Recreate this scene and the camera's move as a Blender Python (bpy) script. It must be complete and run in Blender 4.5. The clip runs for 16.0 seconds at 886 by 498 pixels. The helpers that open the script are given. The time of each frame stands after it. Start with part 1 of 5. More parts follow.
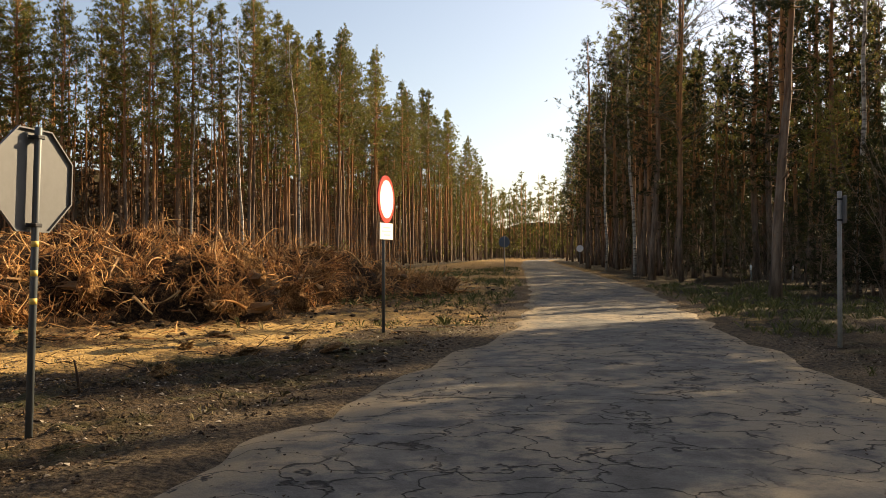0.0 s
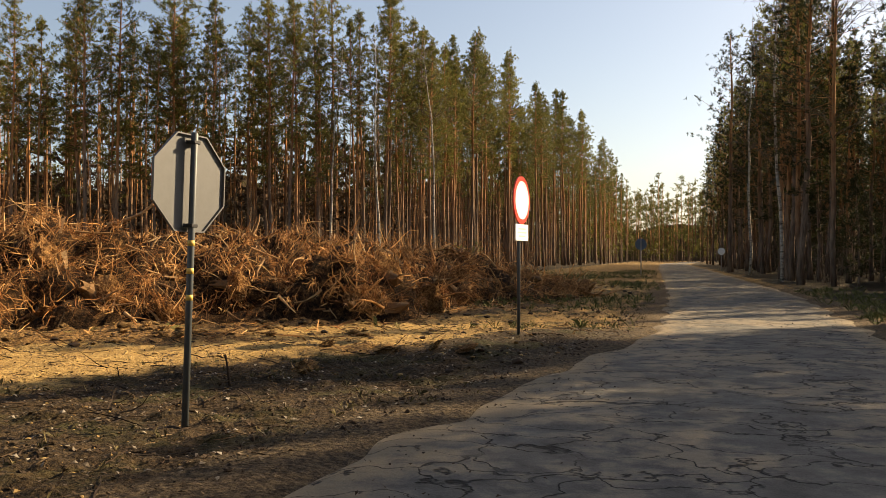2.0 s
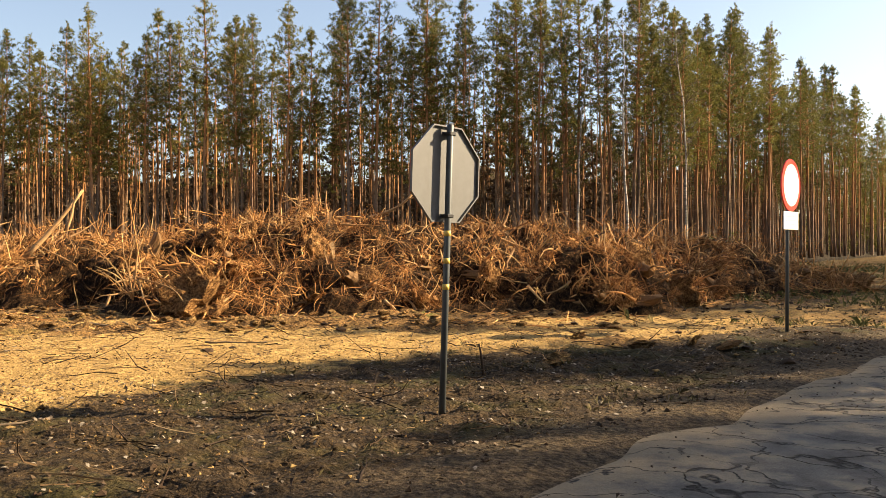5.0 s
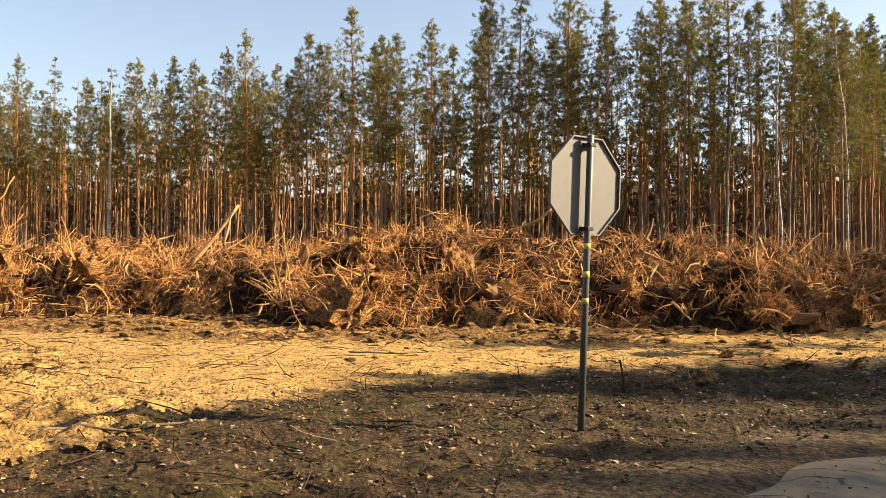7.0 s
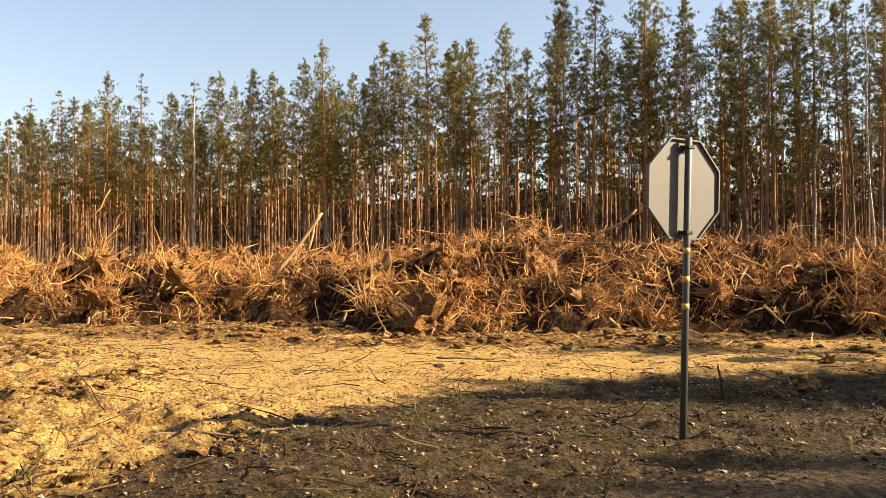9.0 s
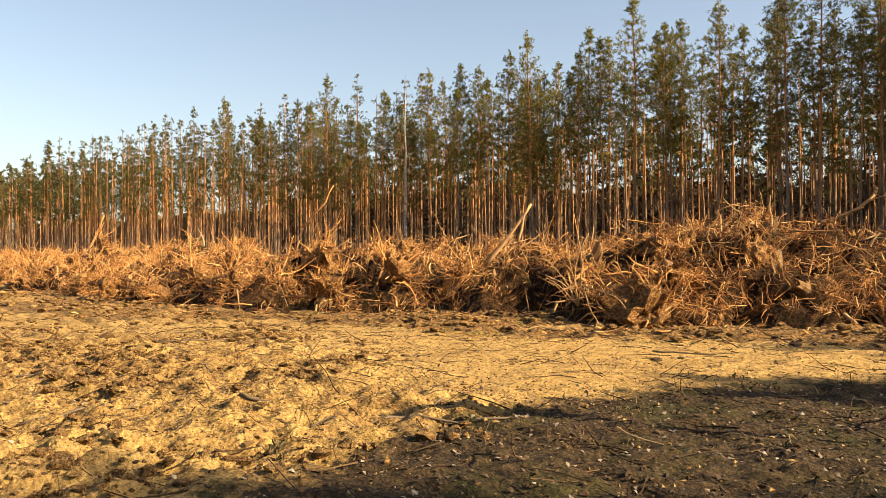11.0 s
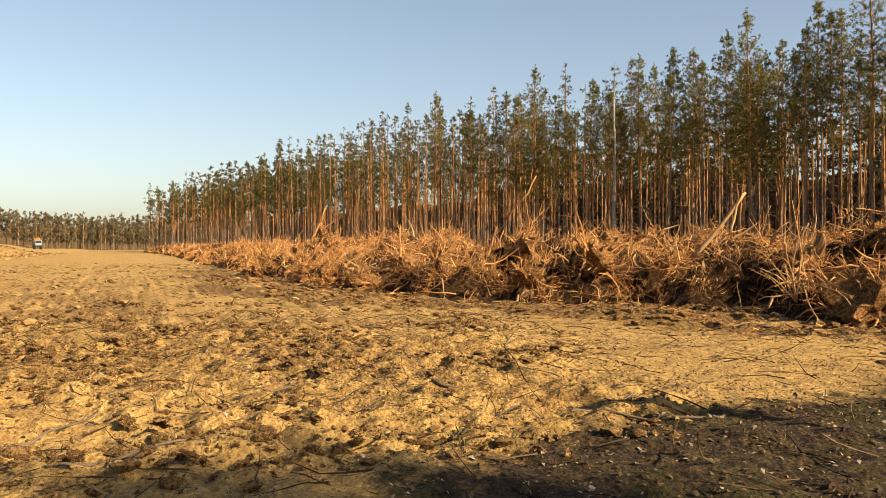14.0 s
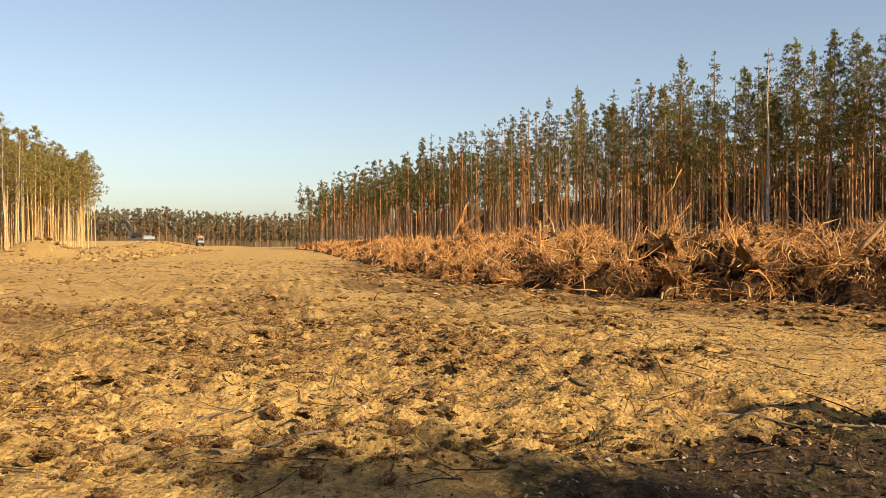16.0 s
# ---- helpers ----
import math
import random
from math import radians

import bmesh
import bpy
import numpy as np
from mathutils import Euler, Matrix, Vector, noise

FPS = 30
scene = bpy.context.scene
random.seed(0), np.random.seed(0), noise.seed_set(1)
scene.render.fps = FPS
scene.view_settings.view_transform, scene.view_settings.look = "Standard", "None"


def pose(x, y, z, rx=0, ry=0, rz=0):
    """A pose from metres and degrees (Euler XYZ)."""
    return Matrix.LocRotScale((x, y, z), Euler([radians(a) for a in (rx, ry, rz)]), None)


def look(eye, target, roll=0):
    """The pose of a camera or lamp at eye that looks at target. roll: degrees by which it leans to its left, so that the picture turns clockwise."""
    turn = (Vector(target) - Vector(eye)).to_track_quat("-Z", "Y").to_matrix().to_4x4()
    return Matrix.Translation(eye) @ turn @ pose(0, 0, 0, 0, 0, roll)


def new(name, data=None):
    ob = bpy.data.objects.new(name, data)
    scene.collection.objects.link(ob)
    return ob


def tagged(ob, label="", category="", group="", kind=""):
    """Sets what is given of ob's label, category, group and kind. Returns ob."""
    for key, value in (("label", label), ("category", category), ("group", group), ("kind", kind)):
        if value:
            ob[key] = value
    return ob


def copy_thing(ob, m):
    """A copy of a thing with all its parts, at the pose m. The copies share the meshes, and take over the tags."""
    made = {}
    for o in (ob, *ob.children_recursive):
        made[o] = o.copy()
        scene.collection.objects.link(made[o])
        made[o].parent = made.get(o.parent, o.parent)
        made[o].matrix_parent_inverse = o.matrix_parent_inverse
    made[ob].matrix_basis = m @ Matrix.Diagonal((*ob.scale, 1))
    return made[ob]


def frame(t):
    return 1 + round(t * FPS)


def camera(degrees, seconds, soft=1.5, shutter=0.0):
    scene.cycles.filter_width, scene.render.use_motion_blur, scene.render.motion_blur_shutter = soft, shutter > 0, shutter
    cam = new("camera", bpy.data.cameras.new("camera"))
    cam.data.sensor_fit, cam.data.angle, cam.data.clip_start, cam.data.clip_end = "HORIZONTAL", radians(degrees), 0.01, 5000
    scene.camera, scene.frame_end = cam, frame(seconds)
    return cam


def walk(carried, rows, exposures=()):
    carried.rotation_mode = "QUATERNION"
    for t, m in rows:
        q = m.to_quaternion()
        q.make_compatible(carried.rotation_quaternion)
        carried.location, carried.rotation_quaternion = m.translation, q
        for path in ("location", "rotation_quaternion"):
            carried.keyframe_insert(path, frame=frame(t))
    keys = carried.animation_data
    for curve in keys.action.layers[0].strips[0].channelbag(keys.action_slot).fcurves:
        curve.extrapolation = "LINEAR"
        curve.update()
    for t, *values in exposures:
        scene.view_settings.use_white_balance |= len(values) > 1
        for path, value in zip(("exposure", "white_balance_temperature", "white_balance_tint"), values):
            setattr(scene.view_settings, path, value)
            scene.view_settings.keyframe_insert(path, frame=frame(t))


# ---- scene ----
cam = camera(56.2, 16.0, soft=0.6)
# seconds, x, y, z, yaw, pitch, roll
TURNS = (
    (0.0, 0.000, -0.000, 1.350, 0.07, 0.30, 0.08), (0.5, 0.016, 0.018, 1.342, 2.89, 0.55, 0.09), (1.0, 0.019, 0.051, 1.342, 5.18, 0.75, -0.02),
    (1.5, -0.003, 0.048, 1.341, 6.82, 0.69, -0.07), (2.0, -0.046, 0.049, 1.332, 9.21, 0.46, -0.16), (2.5, -0.093, 0.049, 1.333, 11.53, 0.39, -0.26),
    (3.0, -0.141, 0.050, 1.328, 13.14, 0.26, 0.02), (3.5, -0.196, 0.055, 1.323, 14.07, -0.10, 0.08), (4.0, -0.205, 0.094, 1.319, 17.84, -0.44, 0.11),
    (4.5, -0.184, 0.161, 1.321, 22.71, -0.38, 0.01), (5.0, -0.165, 0.207, 1.322, 26.08, -0.19, -0.08), (7.5, -0.173, 0.249, 1.312, 37.20, 0.83, -0.41),
    (8.0, -0.208, 0.240, 1.316, 38.23, 0.86, -0.30), (10.5, -0.361, -0.002, 1.350, 50.35, 0.80, 0.59), (11.0, -0.360, 0.037, 1.352, 54.93, 0.40, 0.38),
    (11.5, -0.340, 0.089, 1.357, 56.73, 0.22, 0.36), (12.0, -0.314, 0.125, 1.359, 58.48, 0.33, 0.29), (12.5, -0.294, 0.169, 1.355, 61.05, 0.40, 0.33),
    (13.0, -0.268, 0.212, 1.354, 62.76, 0.12, 0.34), (13.5, -0.284, 0.211, 1.356, 65.10, -0.08, 0.25), (14.0, -0.316, 0.213, 1.344, 69.30, -0.16, 0.13),
    (14.5, -0.328, 0.233, 1.346, 72.37, -0.28, 0.40), (15.0, -0.329, 0.248, 1.346, 73.89, -0.48, 0.44), (15.5, -0.343, 0.261, 1.341, 76.38, -0.54, 0.34),
    (16.0, -0.350, 0.272, 1.344, 79.04, -0.38, 0.29))
walk(cam, [(t, pose(x, y, z, 90 + p, r, w)) for t, x, y, z, w, p, r in TURNS], exposures=((0.0, 1.5, 7150, 12.5), (1.5, 1.35, 7150, 12.5), (2.5, 1.4, 7150, 12.5), (4.0, 1.3, 7050, 12.5), (4.5, 1.65, 6900, 12), (5.0, 1.85, 6850, 12), (8.0, 1.95, 7000, 11.5), (11.0, 1.75, 7050, 11.5), (16.0, 1.32, 6700, 11)))

# ---- light ----
SUN_AZ, SUN_EL = 54.0, 29.0          # clockwise from +y, above the horizon
world = bpy.data.worlds.new("sky")
scene.world = world
world.use_nodes = True
wn = world.node_tree.nodes
sky = wn.new("ShaderNodeTexSky")
sky.sky_type, sky.sun_disc = "NISHITA", False
sky.sun_elevation, sky.sun_rotation = radians(SUN_EL), radians(SUN_AZ)
sky.air_density, sky.dust_density, sky.ozone_density = 1.0, 1.5, 1.0
wn["Background"].inputs["Strength"].default_value = 0.062
haze = wn.new("ShaderNodeHueSaturation")          # thin high haze pales the blue
haze.inputs["Saturation"].default_value = 0.88
world.node_tree.links.new(sky.outputs[0], haze.inputs["Color"])
world.node_tree.links.new(haze.outputs[0], wn["Background"].inputs["Color"])
sun_data = bpy.data.lights.new("sun", "SUN")
sun_data.energy, sun_data.angle, sun_data.color = 5.0, radians(0.55), (1.0, 0.81, 0.53)
sun = new("sun", sun_data)
S = Vector((math.sin(radians(SUN_AZ)) * math.cos(radians(SUN_EL)), math.cos(radians(SUN_AZ)) * math.cos(radians(SUN_EL)), math.sin(radians(SUN_EL))))
sun.matrix_world = look(S * 100, (0, 0, 0))
# ---- materials ----
class Mat:
    """A node material, with short calls for the nodes that repeat."""
    def __init__(self, name, rough=0.9, metal=0.0, spec=0.3):
        self.m = bpy.data.materials.new(name)
        self.m.use_nodes = True
        self.t = self.m.node_tree
        self.b = self.t.nodes["Principled BSDF"]
        self.b.inputs["Roughness"].default_value = rough
        self.b.inputs["Metallic"].default_value = metal
        self.b.inputs["Specular IOR Level"].default_value = spec
        self.co = self.t.nodes.new("ShaderNodeTexCoord").outputs["Object"]

    def node(self, kind, **props):
        n = self.t.nodes.new(kind)
        for k, v in props.items():
            setattr(n, k, v)
        return n

    def link(self, a, b):
        self.t.links.new(a, b)

    def scaled(self, sx, sy, sz):
        n = self.node("ShaderNodeMapping")
        n.inputs["Scale"].default_value = (sx, sy, sz)
        self.link(self.co, n.inputs["Vector"])
        return n.outputs[0]

    def noise(self, scale, detail=5, rough=0.6, vec=None):
        n = self.node("ShaderNodeTexNoise")
        n.inputs["Scale"].default_value, n.inputs["Detail"].default_value, n.inputs["Roughness"].default_value = scale, detail, rough
        self.link(vec or self.co, n.inputs["Vector"])
        return n.outputs["Fac"]

    def ramp(self, fac, *stops):
        n = self.node("ShaderNodeValToRGB")
        e = n.color_ramp.elements
        while len(e) < len(stops):
            e.new(0.5)
        for el, (p, c) in zip(e, stops):
            el.position = p
            el.color = (*c, 1) if isinstance(c, tuple) else (c, c, c, 1)
        self.link(fac, n.inputs[0])
        return n.outputs[0]

    def mix(self, fac, a, b, mode="MIX"):
        n = self.node("ShaderNodeMix", data_type="RGBA", blend_type=mode)
        for sock, v in ((n.inputs[0], fac), (n.inputs[6], a), (n.inputs[7], b)):
            if isinstance(v, (int, float)):
                sock.default_value = v
            elif isinstance(v, tuple):
                sock.default_value = (*v, 1)
            else:
                self.link(v, sock)
        return n.outputs[2]

    def math(self, op, a, b):
        n = self.node("ShaderNodeMath", operation=op)
        for sock, v in ((n.inputs[0], a), (n.inputs[1], b)):
            if isinstance(v, (int, float)):
                sock.default_value = v
            else:
                self.link(v, sock)
        return n.outputs[0]

    def attr(self, name):
        return self.node("ShaderNodeAttribute", attribute_name=name).outputs["Fac"]

    def island(self):
        return self.node("ShaderNodeNewGeometry").outputs["Random Per Island"]

    def objrand(self):
        return self.node("ShaderNodeObjectInfo").outputs["Random"]

    def bump(self, height, strength=0.5, dist=0.02):
        n = self.node("ShaderNodeBump")
        n.inputs["Strength"].default_value, n.inputs["Distance"].default_value = strength, dist
        self.link(height, n.inputs["Height"])
        self.link(n.outputs[0], self.b.inputs["Normal"])
        return self

    def color(self, c):
        if isinstance(c, tuple):
            self.b.inputs["Base Color"].default_value = (*c, 1)
        else:
            self.link(c, self.b.inputs["Base Color"])
        return self

    def leafy(self, amount, c):
        """Light that passes through thin needles and blades."""
        tr = self.node("ShaderNodeBsdfTranslucent")
        if isinstance(c, tuple):
            tr.inputs["Color"].default_value = (*c, 1)
        else:
            self.link(c, tr.inputs["Color"])
        mx = self.node("ShaderNodeMixShader")
        mx.inputs[0].default_value = amount
        self.link(self.b.outputs[0], mx.inputs[1])
        self.link(tr.outputs[0], mx.inputs[2])
        self.link(mx.outputs[0], self.t.nodes["Material Output"].inputs["Surface"])
        return self


def make_ground():
    k = Mat("sandy_ground", 0.95, spec=0.15)
    big, mid, fine, grain = k.noise(0.35, 4), k.noise(2.2, 6, 0.65), k.noise(14, 6, 0.7), k.noise(60, 5, 0.75)
    streak = k.noise(3.0, 5, 0.7, k.scaled(0.6, 2.4, 1))
    sand = k.mix(k.ramp(mid, (0.35, 0.0), (0.68, 1.0)), (0.50, 0.315, 0.105), (0.66, 0.45, 0.165))
    sand = k.mix(k.ramp(k.noise(5.5, 6, 0.7), (0.46, 0.0), (0.62, 0.75)), sand, (0.21, 0.12, 0.04))
    sand = k.mix(k.ramp(k.noise(0.9, 5, 0.65), (0.5, 0.0), (0.66, 0.6)), sand, (0.22, 0.13, 0.045))
    sand = k.mix(k.ramp(k.noise(13, 5, 0.7), (0.5, 0.0), (0.64, 0.7)), sand, (0.14, 0.08, 0.03))
    sand = k.mix(k.ramp(k.noise(34, 4, 0.7), (0.53, 0.0), (0.62, 0.6)), sand, (0.09, 0.052, 0.02))
    sand = k.mix(k.ramp(big, (0.38, 0.0), (0.62, 0.6)), sand, (0.42, 0.27, 0.098))
    soil = k.mix(k.ramp(fine, (0.34, 0.0), (0.66, 1.0)), (0.05, 0.027, 0.011), (0.34, 0.195, 0.07))
    churn = k.attr("churn")
    f = k.ramp(k.math("ADD", k.math("MULTIPLY", k.math("SUBTRACT", streak, 0.5), 0.9), churn), (0.36, 0.0), (0.62, 1.0))
    c = k.mix(f, sand, soil)
    c = k.mix(k.math("MULTIPLY", churn, k.ramp(k.noise(0.75, 5, 0.65), (0.58, 0.0), (0.66, 0.8))), c, (0.12, 0.116, 0.028))
    litter = k.mix(k.ramp(fine, (0.35, 0.0), (0.65, 1.0)), (0.012, 0.0078, 0.0045), (0.075, 0.048, 0.022))
    litter = k.mix(k.ramp(grain, (0.56, 0.0), (0.66, 0.7)), litter, (0.13, 0.097, 0.06))
    moss = k.mix(k.ramp(k.noise(1.1, 5), (0.5, 0.0), (0.62, 0.55)), litter, (0.05, 0.05, 0.013))
    c = k.mix(k.ramp(k.math("ADD", k.math("MULTIPLY", k.math("SUBTRACT", mid, 0.5), 1.2), k.attr("litter")), (0.38, 0.0), (0.6, 1.0)), c, moss)
    c = k.mix(k.ramp(k.math("ADD", k.attr("dirt"), k.math("MULTIPLY", k.math("SUBTRACT", mid, 0.5), 1.3)), (0.35, 0.0), (0.75, 0.85)), c, k.mix(k.ramp(fine, (0.4, 0.0), (0.6, 1.0)), (0.045, 0.032, 0.02), (0.14, 0.102, 0.061)))
    c = k.mix(0.55, c, k.ramp(fine, (0.3, (0.3, 0.26, 0.22)), (0.6, (1.0, 1.0, 1.0))), "MULTIPLY")
    c = k.mix(0.5, c, k.ramp(grain, (0.34, (0.3, 0.27, 0.24)), (0.56, (1.08, 1.08, 1.08))), "MULTIPLY")
    k.color(c)
    crumb = k.node("ShaderNodeTexVoronoi")
    crumb.inputs["Scale"].default_value = 26
    k.link(k.co, crumb.inputs["Vector"])
    relief = k.math("ADD", k.math("MULTIPLY", mid, 1.2), k.math("SUBTRACT", k.math("ADD", k.math("MULTIPLY", fine, 1.3), k.math("MULTIPLY", grain, 0.35)), k.math("MULTIPLY", crumb.outputs["Distance"], 0.6)))
    return k.bump(relief, 0.9, 0.04).m


def make_road():
    k = Mat("cracked_asphalt", 0.9, spec=0.25)
    big, mid, fine = k.noise(0.5, 5), k.noise(3, 6, 0.65), k.noise(60, 3)
    wob = k.node("ShaderNodeTexNoise")
    wob.inputs["Scale"].default_value, wob.inputs["Detail"].default_value = 1.6, 4
    k.link(k.co, wob.inputs["Vector"])
    add = k.node("ShaderNodeVectorMath", operation="MULTIPLY_ADD")
    add.inputs[1].default_value = (1.3, 1.3, 0)
    k.link(wob.outputs["Color"], add.inputs[0])
    k.link(k.scaled(0.75, 1.25, 1), add.inputs[2])
    warp = add.outputs[0]
    vor = k.node("ShaderNodeTexVoronoi", feature="DISTANCE_TO_EDGE")
    vor.inputs["Scale"].default_value = 1.7
    k.link(warp, vor.inputs["Vector"])
    crack = k.ramp(k.math("ADD", vor.outputs["Distance"], k.math("MULTIPLY", mid, 0.05)), (0.028, 0.0), (0.05, 1.0))
    keep = k.ramp(k.noise(0.7, 3), (0.53, 0.0), (0.62, 1.0))
    crack = k.math("MAXIMUM", crack, keep)
    c = k.mix(k.ramp(mid, (0.32, 0.0), (0.66, 1.0)), (0.06, 0.055, 0.049), (0.14, 0.129, 0.111))
    c = k.mix(k.ramp(k.math("ADD", big, k.math("MULTIPLY", k.math("SUBTRACT", mid, 0.5), 0.6)), (0.47, 0.0), (0.6, 0.85)), c, (0.22, 0.176, 0.122))
    c = k.mix(k.ramp(k.math("ADD", k.attr("edge"), k.math("MULTIPLY", k.math("SUBTRACT", mid, 0.5), 0.9)), (0.4, 0.0), (0.75, 1.0)), c, (0.21, 0.16, 0.1))
    c = k.mix(0.35, c, k.ramp(fine, (0.3, 0.55), (0.7, 1.15)), "MULTIPLY")
    c = k.mix(crack, (0.014, 0.011, 0.008), c)
    k.color(c)
    return k.bump(k.math("ADD", k.math("MULTIPLY", crack, 1.2), k.math("ADD", k.math("MULTIPLY", mid, 1.0), k.math("MULTIPLY", fine, 0.25))), 0.7, 0.025).m


def make_bark():
    k = Mat("pine_bark", 0.9, spec=0.2)
    n = k.noise(2.2, 5, 0.6, k.scaled(3, 3, 0.5))
    z = k.node("ShaderNodeSeparateXYZ")
    k.link(k.co, z.inputs[0])
    grey = k.mix(k.ramp(n, (0.35, 0.0), (0.65, 1.0)), (0.085, 0.0561, 0.0382), (0.281, 0.2, 0.14))
    orange = k.mix(k.ramp(n, (0.35, 0.0), (0.65, 1.0)), (0.23, 0.0978, 0.0357), (0.468, 0.238, 0.0935))
    up = k.ramp(k.math("ADD", k.math("MULTIPLY", z.outputs[2], 0.075), k.math("MULTIPLY", k.objrand(), 0.45)), (0.5, 0.0), (0.95, 1.0))
    c = k.mix(up, grey, orange)
    k.color(k.mix(1.0, c, k.ramp(k.island(), (0.0, 0.3), (0.5, 0.75), (1.0, 1.15)), "MULTIPLY"))
    return k.bump(n, 0.6, 0.03).m


# pine bark with the low sun's gold put into its colour
def make_sunlit_bark():
    k = Mat("sunlit_pine_bark", 0.95, spec=0.15)
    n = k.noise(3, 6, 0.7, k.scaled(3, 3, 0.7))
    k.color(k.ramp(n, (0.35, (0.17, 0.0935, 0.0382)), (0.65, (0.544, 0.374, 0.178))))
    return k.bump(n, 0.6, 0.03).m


def make_needles(name, lo, hi, spread=0.35):
    k = Mat(name, 0.7, spec=0.25)
    f = k.math("ADD", k.math("MULTIPLY", k.island(), 1 - spread), k.math("MULTIPLY", k.objrand(), spread))
    c = k.ramp(f, (0.0, lo), (1.0, hi))
    k.color(c)
    return k.leafy(0.42, c).m


def make_birch():
    k = Mat("birch_bark", 0.7, spec=0.3)
    n = k.noise(2.2, 5, 0.7, k.scaled(1.2, 1.2, 5))
    k.color(k.ramp(n, (0.38, (0.05, 0.042, 0.035)), (0.5, (0.33, 0.29, 0.24)), (0.85, (0.5, 0.46, 0.4))))
    return k.bump(n, 0.3, 0.01).m


def make_wood(name, *stops, spec=0.2):
    k = Mat(name, 0.85, spec=spec)
    n = k.noise(9, 5, 0.65)
    f = k.math("ADD", k.math("MULTIPLY", k.island(), 0.75), k.math("MULTIPLY", n, 0.3))
    c = k.ramp(f, *stops)
    k.color(k.mix(0.6, c, k.ramp(k.noise(45, 3), (0.3, 0.5), (0.7, 1.1)), "MULTIPLY"))
    return k.bump(n, 0.5, 0.02).m


def make_paint(name, c, rough=0.5, metal=0.0, dirt=0.25, spec=0.4):
    k = Mat(name, rough, metal, spec)
    n = k.noise(11, 6, 0.7)
    k.color(k.mix(k.ramp(n, (0.4, 0.0), (0.75, dirt)), c, tuple(v * 0.5 for v in c)))
    return k.bump(n, 0.08, 0.005).m


GROUND, ROAD, BARK, BIRCH = make_ground(), make_road(), make_bark(), make_birch()
NEEDLES = make_needles("pine_needles", (0.022, 0.03, 0.009), (0.23, 0.21, 0.046))
# dead twigs and the brown gloom inside the wood, in one crown colour
BROWN_INTERIOR = make_needles("wood_interior_brown", (0.0262, 0.0158, 0.00784), (0.0945, 0.0567, 0.0252))
# pine needles again, with the eastern wood's shade put into the colour
SHADE_NEEDLES = make_needles("shade_toned_needles", (0.00805, 0.0116, 0.00358), (0.0448, 0.047, 0.0125))
FAR_NEEDLES = make_needles("far_pine_needles", (0.0265, 0.0298, 0.00926), (0.166, 0.15, 0.0365))
# needles of the western wood, sunlight put into the colour
SUNLIT_OLIVE = make_needles("sunlit_olive_needles", (0.07, 0.062, 0.02), (0.26, 0.205, 0.062))
# distance haze put into the needle colour of the farthest wood
HAZY = make_needles("haze_toned_needles", (0.09, 0.08, 0.05), (0.2, 0.17, 0.095))
TWIGS = make_wood("bare_twigs", (0.0, (0.072, 0.048, 0.032)), (1.0, (0.176, 0.136, 0.096)))
ROOTS = make_wood("torn_roots", (0.0, (0.06, 0.026, 0.01)), (0.4, (0.3, 0.13, 0.042)), (0.75, (0.62, 0.32, 0.11)), (1.0, (0.86, 0.6, 0.29)))
BUTT = make_wood("stump_wood", (0.0, (0.16, 0.085, 0.04)), (0.6, (0.40, 0.24, 0.11)), (1.0, (0.58, 0.40, 0.2)))
OLD_STUMP = make_wood("weathered_stump", (0.0, (0.05, 0.028, 0.013)), (1.0, (0.3, 0.17, 0.075)))
SOIL = make_wood("dark_soil", (0.0, (0.012, 0.008, 0.005)), (1.0, (0.06, 0.034, 0.017)))
def make_mat():
    k = Mat("matted_roots", 0.95, spec=0.1)
    a, b = k.noise(16, 6, 0.75, k.scaled(1, 1, 3)), k.noise(60, 4, 0.7, k.scaled(3, 1, 1))
    c = k.ramp(k.math("ADD", k.math("MULTIPLY", a, 0.6), k.math("MULTIPLY", b, 0.4)), (0.40, (0.02, 0.011, 0.005)), (0.49, (0.19, 0.09, 0.033)), (0.6, (0.58, 0.33, 0.13)))
    k.color(c)
    return k.bump(k.math("ADD", a, k.math("MULTIPLY", b, 0.6)), 1.0, 0.08).m


def make_turf():
    k = Mat("dug_turf", 0.95, spec=0.1)
    a, b = k.noise(9, 6, 0.75), k.noise(55, 5, 0.75)
    k.color(k.ramp(k.math("ADD", k.math("MULTIPLY", a, 0.5), k.math("MULTIPLY", b, 0.5)), (0.41, (0.0225, 0.0128, 0.006)), (0.5, (0.18, 0.101, 0.0398)), (0.6, (0.42, 0.27, 0.109))))
    return k.bump(k.math("ADD", a, k.math("MULTIPLY", b, 0.8)), 1.0, 0.06).m


# dark earth, blackened further to carry the shade of the voids
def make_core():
    k = Mat("shaded_heap_earth", 0.95, spec=0.1)
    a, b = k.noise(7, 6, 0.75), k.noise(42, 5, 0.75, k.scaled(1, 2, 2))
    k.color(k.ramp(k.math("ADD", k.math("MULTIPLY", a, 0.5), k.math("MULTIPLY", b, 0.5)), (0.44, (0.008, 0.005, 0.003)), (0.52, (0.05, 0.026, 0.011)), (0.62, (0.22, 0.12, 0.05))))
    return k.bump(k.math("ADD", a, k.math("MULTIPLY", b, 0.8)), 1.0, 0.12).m


